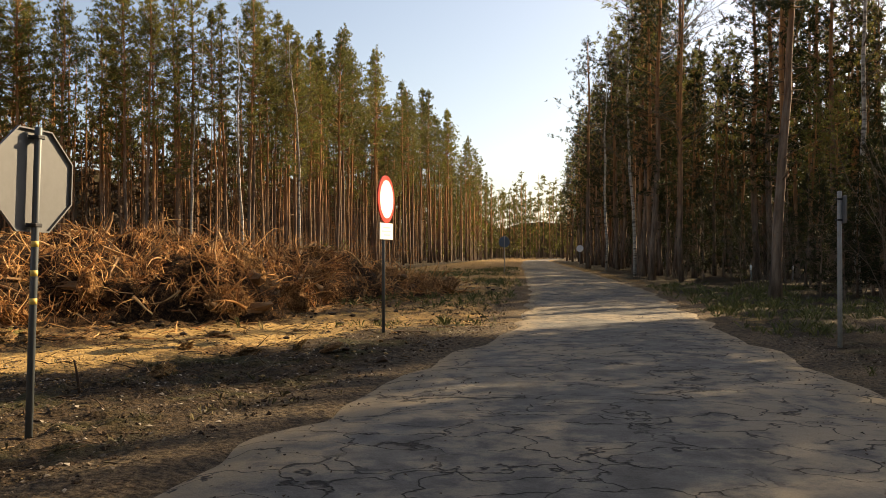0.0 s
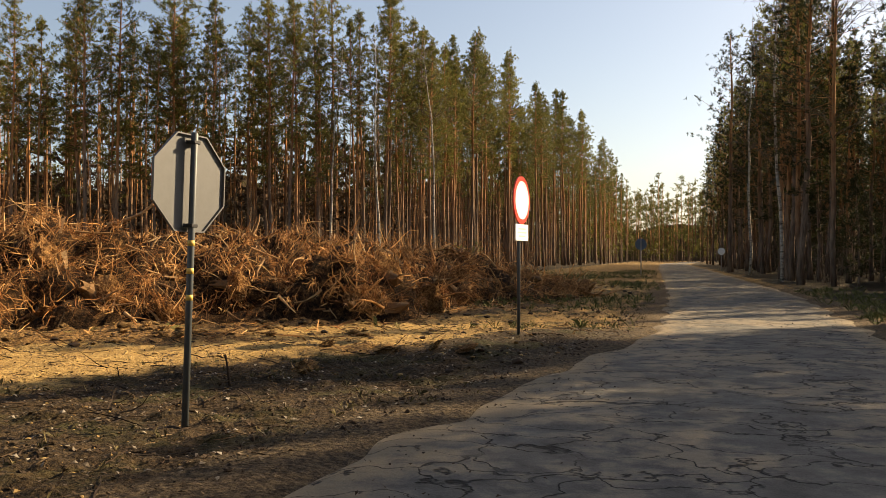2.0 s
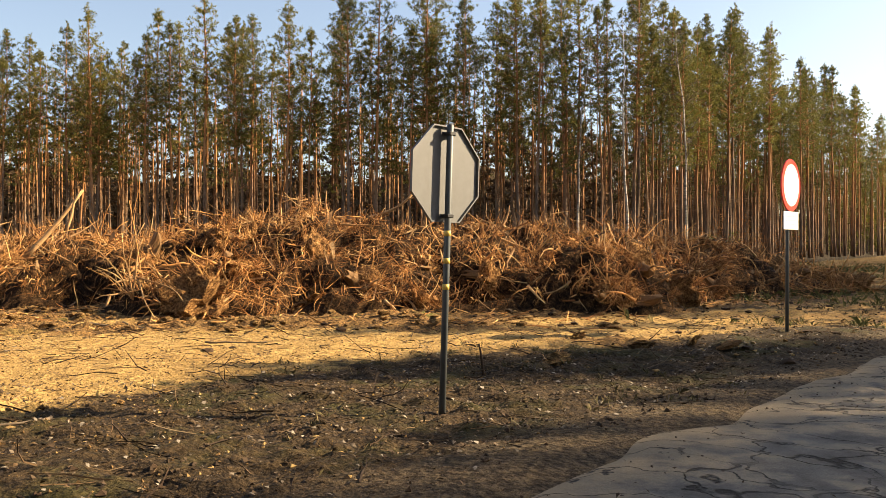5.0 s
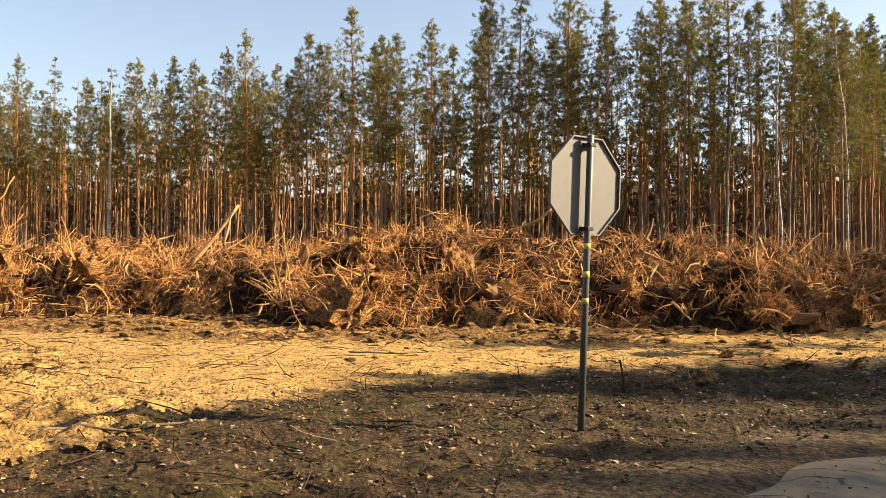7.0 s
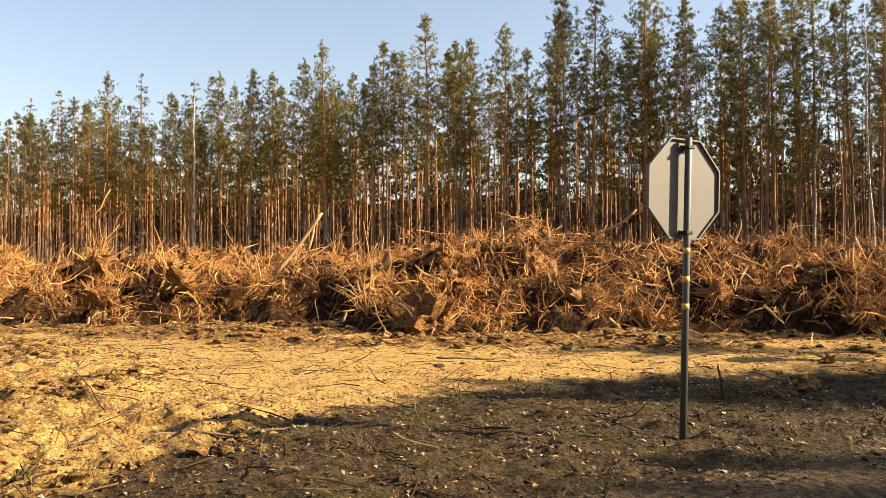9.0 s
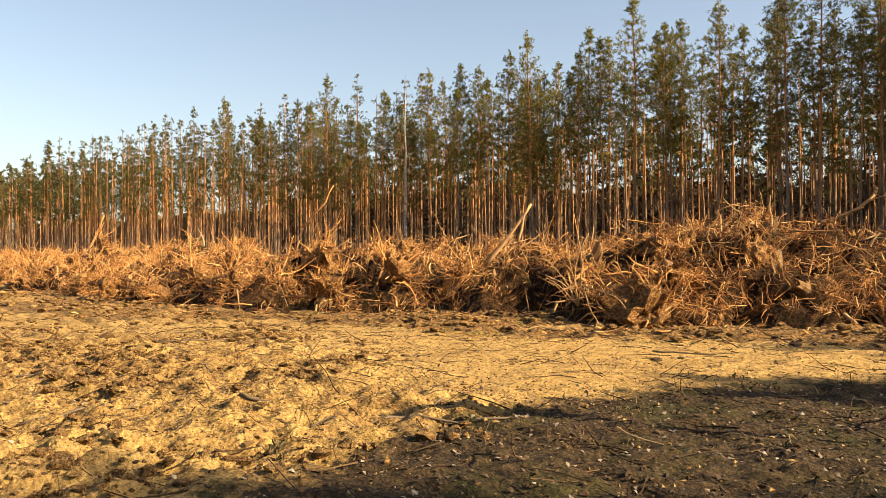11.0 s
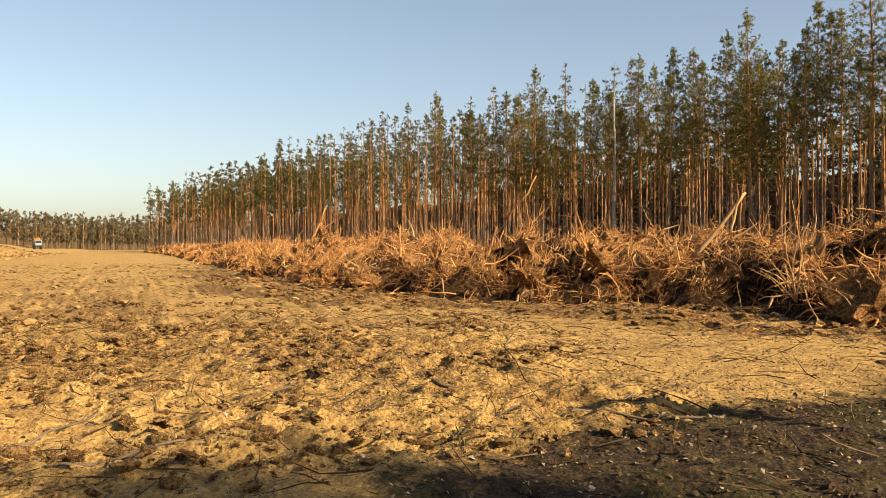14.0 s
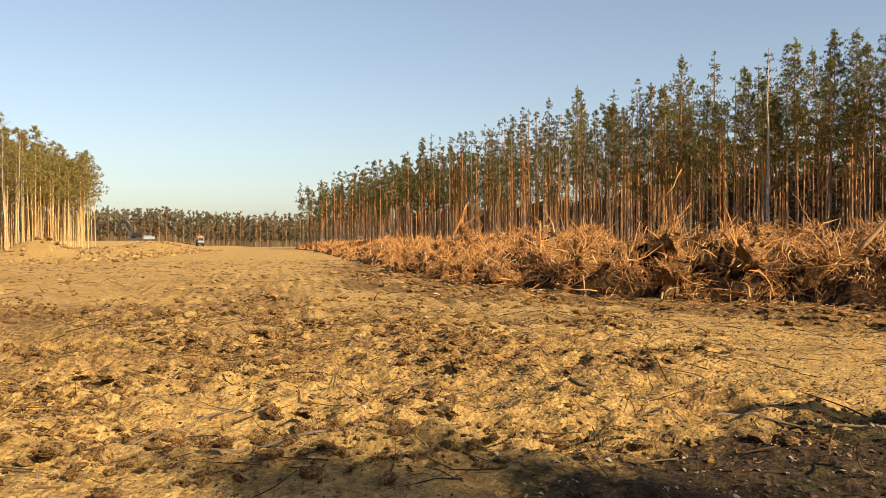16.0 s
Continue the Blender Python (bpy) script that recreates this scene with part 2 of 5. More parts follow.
MATTED, CORE, TURF = make_mat(), make_core(), make_turf()
LITTER = make_wood("pale_leaf_litter", (0.0, (0.05, 0.03, 0.016)), (0.7, (0.08, 0.053, 0.03)), (1.0, (0.44, 0.38, 0.3)))
CHIP = make_wood("wood_chips", (0.0, (0.0425, 0.0255, 0.0127)), (0.7, (0.128, 0.0782, 0.0382)), (1.0, (0.306, 0.23, 0.145)))
STRAW = make_wood("dry_grass", (0.0, (0.04, 0.0336, 0.0136)), (0.6, (0.104, 0.084, 0.036)), (1.0, (0.208, 0.16, 0.072)))
CLOD = make_wood("sandy_clods", (0.0, (0.036, 0.0202, 0.00864)), (0.5, (0.173, 0.101, 0.0374)), (1.0, (0.374, 0.252, 0.0972)))
ALU = make_paint("sign_back_metal", (0.11, 0.11, 0.11), 0.6, 0.15)
POST = make_paint("painted_steel_post", (0.06, 0.068, 0.072), 0.5, 0.2)
YELLOW = make_paint("yellow_band", (0.55, 0.38, 0.08), 0.5)
WHITE = make_paint("white_sheeting", (0.86, 0.86, 0.84), 0.4, dirt=0.05)
RED = make_paint("red_sheeting", (0.62, 0.045, 0.03), 0.4, dirt=0.1)
DARK = make_paint("dark_steel", (0.03, 0.03, 0.032), 0.5, 0.4)
BLUE = make_paint("blue_paint", (0.10, 0.13, 0.17), 0.5)
# ---- tools for shapes ----
rng = np.random.default_rng(7)


class Geo:
    """Collects pieces of one mesh."""
    def __init__(self):
        self.v, self.f, self.n = [], [], 0

    def add(self, v, f):
        v = np.asarray(v, float)
        self.v.append(v)
        self.f += [tuple(int(i) + self.n for i in q) for q in f]
        self.n += len(v)
        return self

    def mesh(self, name, mat, smooth=False):
        me = bpy.data.meshes.new(name)
        me.from_pydata(np.concatenate(self.v).tolist() if self.v else [], [], self.f)
        me.materials.append(mat)
        if smooth:
            me.polygons.foreach_set("use_smooth", [True] * len(me.polygons))
        me.update()
        return me


def part(name, me, parent=None, label="", at=None):
    ob = new(name, me)
    if parent:
        ob.parent = parent
    if at is not None:
        ob.matrix_basis = at
    if label:
        ob["label"] = label
    return ob


def tube(g, pts, radii, sides=6, caps=True):
    pts = np.asarray(pts, float)
    d = np.gradient(pts, axis=0)
    d /= np.linalg.norm(d, axis=1)[:, None] + 1e-9
    ref = np.array((0, 0, 1.0)) if abs(d[0][2]) < 0.8 else np.array((1.0, 0, 0))
    u = np.cross(d, ref)
    u /= np.linalg.norm(u, axis=1)[:, None] + 1e-9
    w = np.cross(d, u)
    a = np.arange(sides) * 2 * np.pi / sides
    ring = u[:, None] * np.cos(a)[None, :, None] + w[:, None] * np.sin(a)[None, :, None]
    v = (pts[:, None] + ring * np.asarray(radii, float)[:, None, None]).reshape(-1, 3)
    n = len(pts)
    f = [(i * sides + j, i * sides + (j + 1) % sides, (i + 1) * sides + (j + 1) % sides, (i + 1) * sides + j) for i in range(n - 1) for j in range(sides)]
    if caps:
        f += [tuple(range(sides - 1, -1, -1)), tuple((n - 1) * sides + j for j in range(sides))]
    return g.add(v, f)


def curl(start, way, length, n=5, bend=0.3, sag=0.0):
    """A crooked line from start."""
    p, d = np.array(start, float), np.array(way, float)
    d /= np.linalg.norm(d) + 1e-9
    out = [p.copy()]
    for _ in range(n - 1):
        d = d + rng.normal(0, bend, 3) - np.array((0, 0, sag))
        d /= np.linalg.norm(d) + 1e-9
        p = p + d * length / (n - 1)
        out.append(p.copy())
    return np.array(out)


def box(g, cx, cy, cz, sx, sy, sz, m=None, bevel=0.0):
    """A box with bevelled edges, or a plain one where bevel is 0."""
    bm = bmesh.new()
    bmesh.ops.create_cube(bm, size=1.0, matrix=Matrix.Translation((cx, cy, cz)) @ Matrix.Diagonal((sx, sy, sz, 1)))
    if bevel:
        bmesh.ops.bevel(bm, geom=bm.edges[:], offset=bevel, segments=1, affect="EDGES")
    if m is not None:
        bm.transform(m)
    bm.verts.index_update()
    g.add([v.co[:] for v in bm.verts], [[v.index for v in f.verts] for f in bm.faces])
    bm.free()
    return g


LAT = rng.random((64, 64))


def vnoise(x, y, s):
    """Smooth noise of grain s metres, -1 to 1."""
    x, y = np.asarray(x, float) / s, np.asarray(y, float) / s
    i, j = np.floor(x).astype(int), np.floor(y).astype(int)
    u, v = x - i, y - j
    u, v = u * u * (3 - 2 * u), v * v * (3 - 2 * v)
    g = lambda a, b: LAT[a % 64, b % 64]
    return 2 * ((g(i, j) * (1 - u) + g(i + 1, j) * u) * (1 - v) + (g(i, j + 1) * (1 - u) + g(i + 1, j + 1) * u) * v) - 1


def smooth(a, b, x):
    t = np.clip((np.asarray(x, float) - a) / (b - a), 0, 1)
    return t * t * (3 - 2 * t)
# ---- ground and road ----
# Both edges of the road, west and east, as (y, x) from behind the junction to the far bend.
WEST = ((-40, -6), (-12, -3.6), (0, -3.1), (5, -1.9), (11, -0.1), (16, 1.3), (29, 2.9), (60, 5.6), (92, 8.4), (150, 14), (230, 30))
EAST = ((-40, 4), (-12, 3.2), (0, 3.6), (5, 4.0), (11, 4.7), (16, 5.3), (29, 7.4), (60, 10.6), (92, 13.6), (150, 19), (230, 36))


def west(y):
    return np.interp(y, [a for a, _ in WEST], [b for _, b in WEST])


def east(y):
    return np.interp(y, [a for a, _ in EAST], [b for _, b in EAST])


def road_side(x, y):
    """Metres outside the road's edge; below 0 on the road."""
    return np.maximum(west(y) - x, x - east(y))


# Ridge of the stump heaps: x, y, half width, height
RIDGE = ((-1.0, 27.5, 2.0, 0.8), (-4.5, 24.5, 3.0, 1.6), (-8.5, 19.0, 5.0, 2.0), (-13.5, 17.0, 5.3, 2.1), (-18.5, 15.4, 4.8, 1.9), (-22, 12.4, 5.0, 1.75),
         (-28, 10.8, 4.8, 1.85), (-40, 10.3, 4.6, 1.65), (-60, 10.3, 4.5, 1.65), (-100, 10.6, 4.5, 1.7), (-160, 11, 4.5, 1.7), (-230, 8.5, 4.5, 1.7))


def heap(x, y):
    """Height of the earth core of the heaps over the ground."""
    x, y = np.asarray(x, float), np.asarray(y, float)
    best = np.zeros(np.broadcast(x, y).shape)
    for (ax, ay, aw, ah), (bx, by, bw, bh) in zip(RIDGE, RIDGE[1:]):
        dx, dy = bx - ax, by - ay
        t = np.clip(((x - ax) * dx + (y - ay) * dy) / (dx * dx + dy * dy), 0, 1)
        d = np.hypot(x - ax - t * dx, y - ay - t * dy) + 0.7 * vnoise(x, y, 1.7)
        w, h = aw + t * (bw - aw), ah + t * (bh - ah)
        best = np.maximum(best, h * np.clip(1 - (np.maximum(d, 0) / w) ** 2, 0, 1) ** 0.6)
    lump = 1 + 0.28 * vnoise(x + 9, y, 2.3) + 0.22 * vnoise(x, y + 5, 0.9)
    return best * lump * 0.88


def churned(x, y, west_part=0.38):
    """How far the ground is torn up: 0 smooth sand, 1 dark soil."""
    near_heap = smooth(0.02, 0.5, heap(x, y)) + (0.4 + 0.95 * smooth(-30, -18, x)) * smooth(0.05, 0.7, np.maximum(heap(x, y + 1.4), np.maximum(heap(x + 0.5, y + 2.6), 0.6 * heap(x, y + 3.9)))) * (0.75 + 0.9 * vnoise(x, y, 1.3)) * (heap(x, y) < 0.05) + 0.55 * np.exp(-((x + 12) / 9) ** 2 - ((y - 13.5) / 1.6) ** 2)
    rough_west = west_part * smooth(-4.6, -6.0, x) * smooth(6.0, 3.6, y + 0.22 * (x + 8)) * smooth(-70, -25, x) * (1 + 0.5 * vnoise(x, y, 2.1))
    clods = 0.62 * np.exp(-((x + 2.9) / 1.7) ** 2 - ((y - 11.2) / 0.9) ** 2) + 0.45 * np.exp(-((x + 4) / 1.0) ** 2 - ((y - 8.6) / 0.6) ** 2)
    north = 0.5 * smooth(14, 18, y) * smooth(-7, -2, x)
    return np.clip(near_heap + rough_west + clods + north, 0, 1)


def littered(x, y):
    """Leaf litter and moss on the verges, under the trees and round the signs."""
    verge = smooth(3.6, 1.6, road_side(x, y)) * smooth(22, 10, y) * smooth(1.5, 4.0, y)
    # this patch of litter also carries the junction's shade in its dark colour
    verge = np.maximum(verge, 0.95 * smooth(4.9, 2.6, np.hypot(x + 2.2, (y - 5.5) * 0.7)))
    verge = np.maximum(verge, 0.42 * smooth(13, 17, y) * smooth(-6, -2, x))
    right = smooth(0.2, 1.4, x - east(y))
    wood = smooth(40, 50, y + 0.18 * (x + 60)) * smooth(-2, -8, x - 0.12 * (y - 60))
    return np.clip(np.maximum(np.maximum(verge, right), wood), 0, 1)


def height(x, y):
    x, y = np.asarray(x, float), np.asarray(y, float)
    out = road_side(x, y)
    near = smooth(120, 30, np.hypot(x, y))
    rough = smooth(0.0, 1.2, out) * near
    c = churned(x, y, 1.0)
    h = rough * (0.05 * vnoise(x, y, 2.7) + 0.022 * vnoise(x, y, 0.9))
    h = h + rough * (0.012 + 0.028 * c) * vnoise(x, y + 3, 0.42) + rough * (0.01 + 0.05 * c) * vnoise(x + 7, y, 0.19)
    knobs = np.abs(vnoise(x + 3, y + 41, 0.34)) + 0.6 * np.abs(vnoise(x + 13, y, 0.17))
    h = h + rough * (0.012 + 0.05 * c * smooth(-0.5, 0.4, vnoise(x, y + 8, 1.3))) * (knobs - 0.4)
    lumps = 1 - 2 * np.abs(vnoise(x + 31, y, 0.55)) * (0.6 + 0.4 * vnoise(x, y + 17, 1.6))
    h = h + rough * 0.035 * c * np.clip(lumps, -0.4, 1) + rough * (0.006 + 0.03 * c) * vnoise(x, y, 0.11) + rough * (0.004 + 0.03 * c) * (np.abs(vnoise(x + 5, y + 5, 0.13)) - 0.3)
    h = h + rough * littered(x, y) * (0.05 * np.abs(vnoise(x + 11, y + 2, 0.17)) + 0.05 * np.abs(vnoise(x, y + 9, 0.33)) - 0.03)
    h = h + 0.8 * smooth(70, 130, -x) * smooth(-14, -28, y)                   # bank in front of the western wood
    h = h + 1.7 * np.exp(-((x + 92) / 6) ** 2 - ((y + 24) / 3) ** 2) * (1 + 0.4 * vnoise(x, y, 4))
    h = h + 1.1 * np.exp(-((x + 175) / 26) ** 2 - ((y + 24) / 5) ** 2) * (1 + 0.5 * vnoise(x, y, 6))
    h = h + 2.4 * smooth(300, 360, -x) * smooth(-40, -58, y)
    return h - 0.07 * smooth(0.1, -0.6, out) * smooth(200, 120, y)


def graded(lo, hi, step, far, grow=1.09):
    """Grid lines, step apart between lo and hi and wider and wider past them."""
    mid = list(np.arange(lo, hi + step, step))
    a, s, left, right = lo, step, [], []
    while a > -far:
        s *= grow
        a -= s
        left.append(a)
    a, s = hi, step
    while a < far:
        s *= grow
        a += s
        right.append(a)
    return np.array(left[::-1] + mid + right)


def sheet(name, X, Y, Z, mat, attrs=()):
    ny, nx = X.shape
    me = bpy.data.meshes.new(name)
    v = np.stack((X, Y, Z), -1).reshape(-1, 3)
    i = np.arange(nx * ny).reshape(ny, nx)
    q = np.stack((i[:-1, :-1], i[:-1, 1:], i[1:, 1:], i[1:, :-1]), -1).reshape(-1, 4)
    me.vertices.add(len(v))
    me.vertices.foreach_set("co", v.ravel())
    me.loops.add(q.size)
    me.loops.foreach_set("vertex_index", q.ravel())
    me.polygons.add(len(q))
    me.polygons.foreach_set("loop_start", np.arange(len(q)) * 4)
    me.polygons.foreach_set("use_smooth", np.ones(len(q), bool))
    me.update(calc_edges=True)
    for key, val in attrs:
        me.attributes.new(key, "FLOAT", "POINT").data.foreach_set("value", np.asarray(val, np.float32).ravel())
    me.materials.append(mat)
    return new(name, me)


gx, gy = graded(-12.0, -1.0, 0.048, 2500, 1.09), graded(-2.6, 10.5, 0.048, 2500, 1.09)
GX, GY = np.meshgrid(gx, gy)
ground = tagged(sheet("ground", GX, GY, height(GX, GY), GROUND, (("churn", churned(GX, GY)), ("litter", littered(GX, GY)), ("dirt", smooth(1.3, 0.0, road_side(GX, GY)) * smooth(60, 30, GY)))),
                "churned yellow sand and dark soil with litter verges", "ground", kind="structure")

ry = np.concatenate((np.arange(-40, 2, 0.5), np.arange(2, 30, 0.09), 30 * 1.02 ** np.arange(0, 103)))
ru = np.linspace(0, 1, 72)
RU, RY = np.meshgrid(ru, ry)
RX = west(RY) + (east(RY) - west(RY)) * RU + 0.2 * vnoise(RY * 1.3, RU * 0 + 4, 1.0) * (1 - 2 * RU) ** 3
edge = np.abs(2 * RU - 1)
RZ = 0.0 + 0.02 * (1 - edge ** 2) + 0.014 * vnoise(RX, RY, 1.3) + 0.007 * vnoise(RX, RY, 0.45) - 0.075 * smooth(0.86, 1.0, edge) - 0.012 * smooth(0.3, 0.0, np.abs(vnoise(RX + 20, RY, 1.9)))
road = tagged(sheet("road", RX, RY, RZ, ROAD, (("edge", edge ** 2.2),)), "worn cracked grey asphalt forest road with sandy edges", "road", kind="structure")
# ---- trees ----
SUNLIT_BARK = make_sunlit_bark()
def needle_clumps(g, centres, length=0.36, blades=12, width=0.055, up=0.35):
    """Tufts of narrow blades that spread from the end of a shoot."""
    m = len(centres)
    axis = rng.normal(0, 1, (m, 3)) * (1, 1, 0.5) + np.array((0, 0, up))
    axis /= np.linalg.norm(axis, axis=1)[:, None]
    c = np.repeat(np.asarray(centres, float), blades, axis=0)
    ax = np.repeat(axis, blades, axis=0)
    n = len(c)
    c = c + ax * rng.uniform(-0.35, 0.35, (n, 1)) * length + rng.normal(0, 0.16, (n, 3)) * length
    d = rng.normal(0, 0.75, (n, 3)) + ax * 0.7
    d /= np.linalg.norm(d, axis=1)[:, None]
    s = np.cross(d, rng.normal(0, 1, (n, 3)))
    s /= np.linalg.norm(s, axis=1)[:, None] + 1e-9
    ln = length * rng.uniform(0.55, 1.1, (n, 1))
    v = np.stack((c - s * width * 0.5, c + s * width * 0.5, c + d * ln), 1).reshape(-1, 3)
    g.add(v, np.arange(3 * n).reshape(-1, 3))


def crown_reach(t, spread):
    """How far the limbs reach at t of the crown's height: pointed above, widest below the middle, ragged at the foot."""
    return spread * min(1.0, 0.45 + 1.9 * t, 0.08 + 1.45 * (1 - t) ** 0.85)


def pine_meshes(h, r0, crown_from, spread, gap=0.5, blades=11, per_limb=7, dead=30, tip=0.22, leaf=NEEDLES):
    """Trunk with dead stubs, living limbs, and the needles of a pine."""
    trunk, limbs, crown = Geo(), Geo(), Geo()
    zz = np.linspace(-0.25, h - 0.3, 11)
    bend = np.cumsum(rng.normal(0, 0.06, (11, 2)), axis=0)
    line = np.column_stack((bend, zz))
    rr = r0 * np.clip(1.12 - zz / h, 0.1, 1.2) ** 0.8
    rr[0] *= 1.35
    tube(trunk, line, rr, 8)
    at = lambda z: np.array((np.interp(z, zz, bend[:, 0]), np.interp(z, zz, bend[:, 1]), z))
    for _ in range(dead):
        z = rng.uniform(0.22, crown_from + 0.12) * h
        a = rng.uniform(0, 2 * np.pi)
        tube(trunk, curl(at(z), (np.cos(a), np.sin(a), rng.uniform(-0.3, 0.45)), rng.uniform(0.3, 1.5), 4, 0.2), (0.02, 0.014, 0.009, 0.004), 3)
    spots = []
    z = crown_from * h
    while z < h - 0.3:
        t = (z / h - crown_from) / (1 - crown_from)
        reach = crown_reach(t, spread)
        turn = rng.uniform(0, 2 * np.pi)
        n = int(rng.integers(4, 7))
        for i in range(n):
            if rng.random() < 0.22 - 0.2 * t:
                continue
            a = turn + 2 * np.pi * i / n + rng.normal(0, 0.3)
            ln = reach * rng.uniform(0.55, 1.25)
            p = curl(at(z + rng.uniform(-0.12, 0.12)), (np.cos(a), np.sin(a), -0.1 + 1.0 * t), ln, 5, 0.14, -0.1)
            tube(limbs, p[::2], np.linspace(0.032 * (1.2 - t), 0.006, 3), 3, False)
            tufts_here = max(3, int(per_limb * (0.5 + ln * 0.5)))
            for q in 1 - 0.72 * rng.random(tufts_here) ** 1.4:
                f = q * 4
                k = min(3, int(f))
                spots.append(p[k] + (p[k + 1] - p[k]) * (f - k) + rng.normal(0, 0.06 + 0.075 * ln, 3) * (1, 1, 0.45))
        z += gap * rng.uniform(0.75, 1.25)
    for u in np.linspace(0, 1, 14):
        spots.append(at(h - 0.3) + rng.normal(0, 0.03 + 0.22 * u, 3) * (1, 1, 0.2) + np.array((0, 0, 0.35 - 1.5 * u)))
    needle_clumps(crown, spots, tip, blades, 0.05, 0.6)
    return trunk.mesh("trunk", BARK, True), limbs.mesh("limbs", BARK), crown.mesh("crown", leaf)


def pine(meshes, label="tall slender pine with bare trunk and green crown"):
    root = tagged(new("pine_tree"), label, "tree", "pines of the wood")
    for name, me in zip(("trunk", "branchwork", "crown"), meshes):
        ob = part(name, me, root)
        if name != "trunk":
            ob["kind"] = "stuff"
    return root


def bare_meshes(h, r0, forks, reach, bark, lean=0.0):
    """A leafless broadleaf tree: trunk, boughs and fine twigs."""
    trunk, twigs = Geo(), Geo()
    zz = np.linspace(-0.2, h, 10)
    bend = np.cumsum(rng.normal(0, 0.07, (10, 2)), axis=0) + np.column_stack((zz * lean, zz * 0))
    tube(trunk, np.column_stack((bend, zz)), r0 * np.clip(1.05 - zz / h, 0.08, 1.1) ** 0.8, 7)
    for _ in range(forks):
        z = rng.uniform(0.35, 0.97) * h
        a = rng.uniform(0, 2 * np.pi)
        s = np.array((np.interp(z, zz, bend[:, 0]), np.interp(z, zz, bend[:, 1]), z))
        ln = reach * rng.uniform(0.5, 1.1) * (1.25 - 0.8 * z / h)
        p = curl(s, (np.cos(a), np.sin(a), 0.9), ln, 6, 0.16)
        tube(twigs, p, np.linspace(0.03, 0.006, 6), 3, False)
        for i in range(2, 6):
            for _ in range(4):
                q = curl(p[i], p[i] - p[i - 1] + rng.normal(0, 0.35, 3), ln * rng.uniform(0.2, 0.45), 4, 0.25, 0.08)
                tube(twigs, q, (0.011, 0.008, 0.006, 0.003), 3, False)
    return trunk.mesh("trunk", bark, True), twigs.mesh("twigs", TWIGS)


def bare_tree(name, meshes, label, group):
    root = tagged(new(name), label, "tree", group)
    for n, me in zip(("trunk", "twig_spray"), meshes):
        ob = part(n, me, root)
        if n == "twig_spray":
            ob["kind"] = "stuff"
    return root


def set_tree(ob, x, y, turn, s=1.0, lean=0.0):
    return pose(x, y, float(height(x, y)), lean, 0, turn) @ Matrix.Diagonal((s, s, s, 1))


def in_band(n, x0, x1, y0, y1, keep, step):
    """Places of trees on a jittered grid, where keep(x, y) holds."""
    out = []
    for x in np.arange(x0, x1, step):
        for y in np.arange(y0, y1, step):
            px, py = x + rng.uniform(-0.42, 0.42) * step, y + rng.uniform(-0.42, 0.42) * step
            if keep(px, py):
                out.append((px, py))
    return out


EDGE_A = ((-271, 6), (-158, 24), (-100, 33), (-62, 43), (-12, 60))      # south edge of the wood behind the heaps


def edge_a(x):
    return np.interp(x, [a for a, _ in EDGE_A], [b for _, b in EDGE_A])


def side_a(y):
    return -12 + (y - 60) * 0.2                                 # its east side, along the road


def edge_b(y):
    return np.interp(y, (18, 24, 47, 84, 150, 230), (10.5, 9.0, 10.8, 15.5, 22, 40))   # west edge of the wood east of the road


KINDS = [pine_meshes(19.5, 0.115, 0.47, 2.0), pine_meshes(20.5, 0.125, 0.56, 1.85), pine_meshes(18.5, 0.105, 0.4, 1.9), pine_meshes(21.5, 0.14, 0.42, 2.5),
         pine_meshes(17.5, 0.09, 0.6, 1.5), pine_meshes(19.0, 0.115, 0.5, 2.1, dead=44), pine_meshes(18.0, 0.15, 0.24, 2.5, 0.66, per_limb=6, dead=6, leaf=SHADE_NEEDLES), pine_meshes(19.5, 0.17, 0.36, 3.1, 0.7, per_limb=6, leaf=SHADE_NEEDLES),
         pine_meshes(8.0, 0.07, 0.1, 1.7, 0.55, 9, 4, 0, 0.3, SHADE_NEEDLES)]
LABELS = ("tall slender pine with bare trunk and green crown", "straight pine with high thin crown", "pine with orange upper bark and green crown",
          "large pine with broad dark green crown", "thin pine with small high crown", "pine with many dead stubs below its crown",
          "low-branched pine with shade put into its needle colour", "old spreading pine with long crooked limbs", "young bushy pine in the undergrowth")
placed = {}


def plant(kind, x, y, s=1.0, lean=0.0):
    m = set_tree(None, x, y, rng.uniform(0, 360), s, lean)
    if kind not in placed:
        placed[kind] = pine(KINDS[kind], LABELS[kind])
        placed[kind].matrix_basis = m
        return placed[kind]
    return copy_thing(placed[kind], m)


def depth_a(x, y):
    """Metres inside the wood behind the heaps."""
    return min(y - float(edge_a(x)), 1.3 * (float(side_a(y)) - x))


front_a = in_band(0, -150, 30, 18, 175, lambda x, y: 0 < depth_a(x, y) < 8.5 + 0.04 * max(0, -x - 40), 2.75)
front_a.sort(key=lambda p: 0.09 * max(0, -p[0] - 60) + 0.05 * max(0, p[1] - 80) + 0.3 * depth_a(*p))
near_a, rest_a = front_a[:130], front_a[130:]
for x, y in near_a:
    plant(int(rng.integers(0, 6)), x, y, rng.uniform(0.88, 1.08) * (1.05 - 0.13 * float(smooth(-28, -46, x))), rng.normal(0, 0.9))
rear_a = in_band(0, -150, 20, 18, 175, lambda x, y: 8.5 + 0.04 * max(0, -x - 40) <= depth_a(x, y) < 30, 3.5)
thin_a = in_band(0, -150, 20, 18, 175, lambda x, y: 9 <= depth_a(x, y) < 40, 4.4)

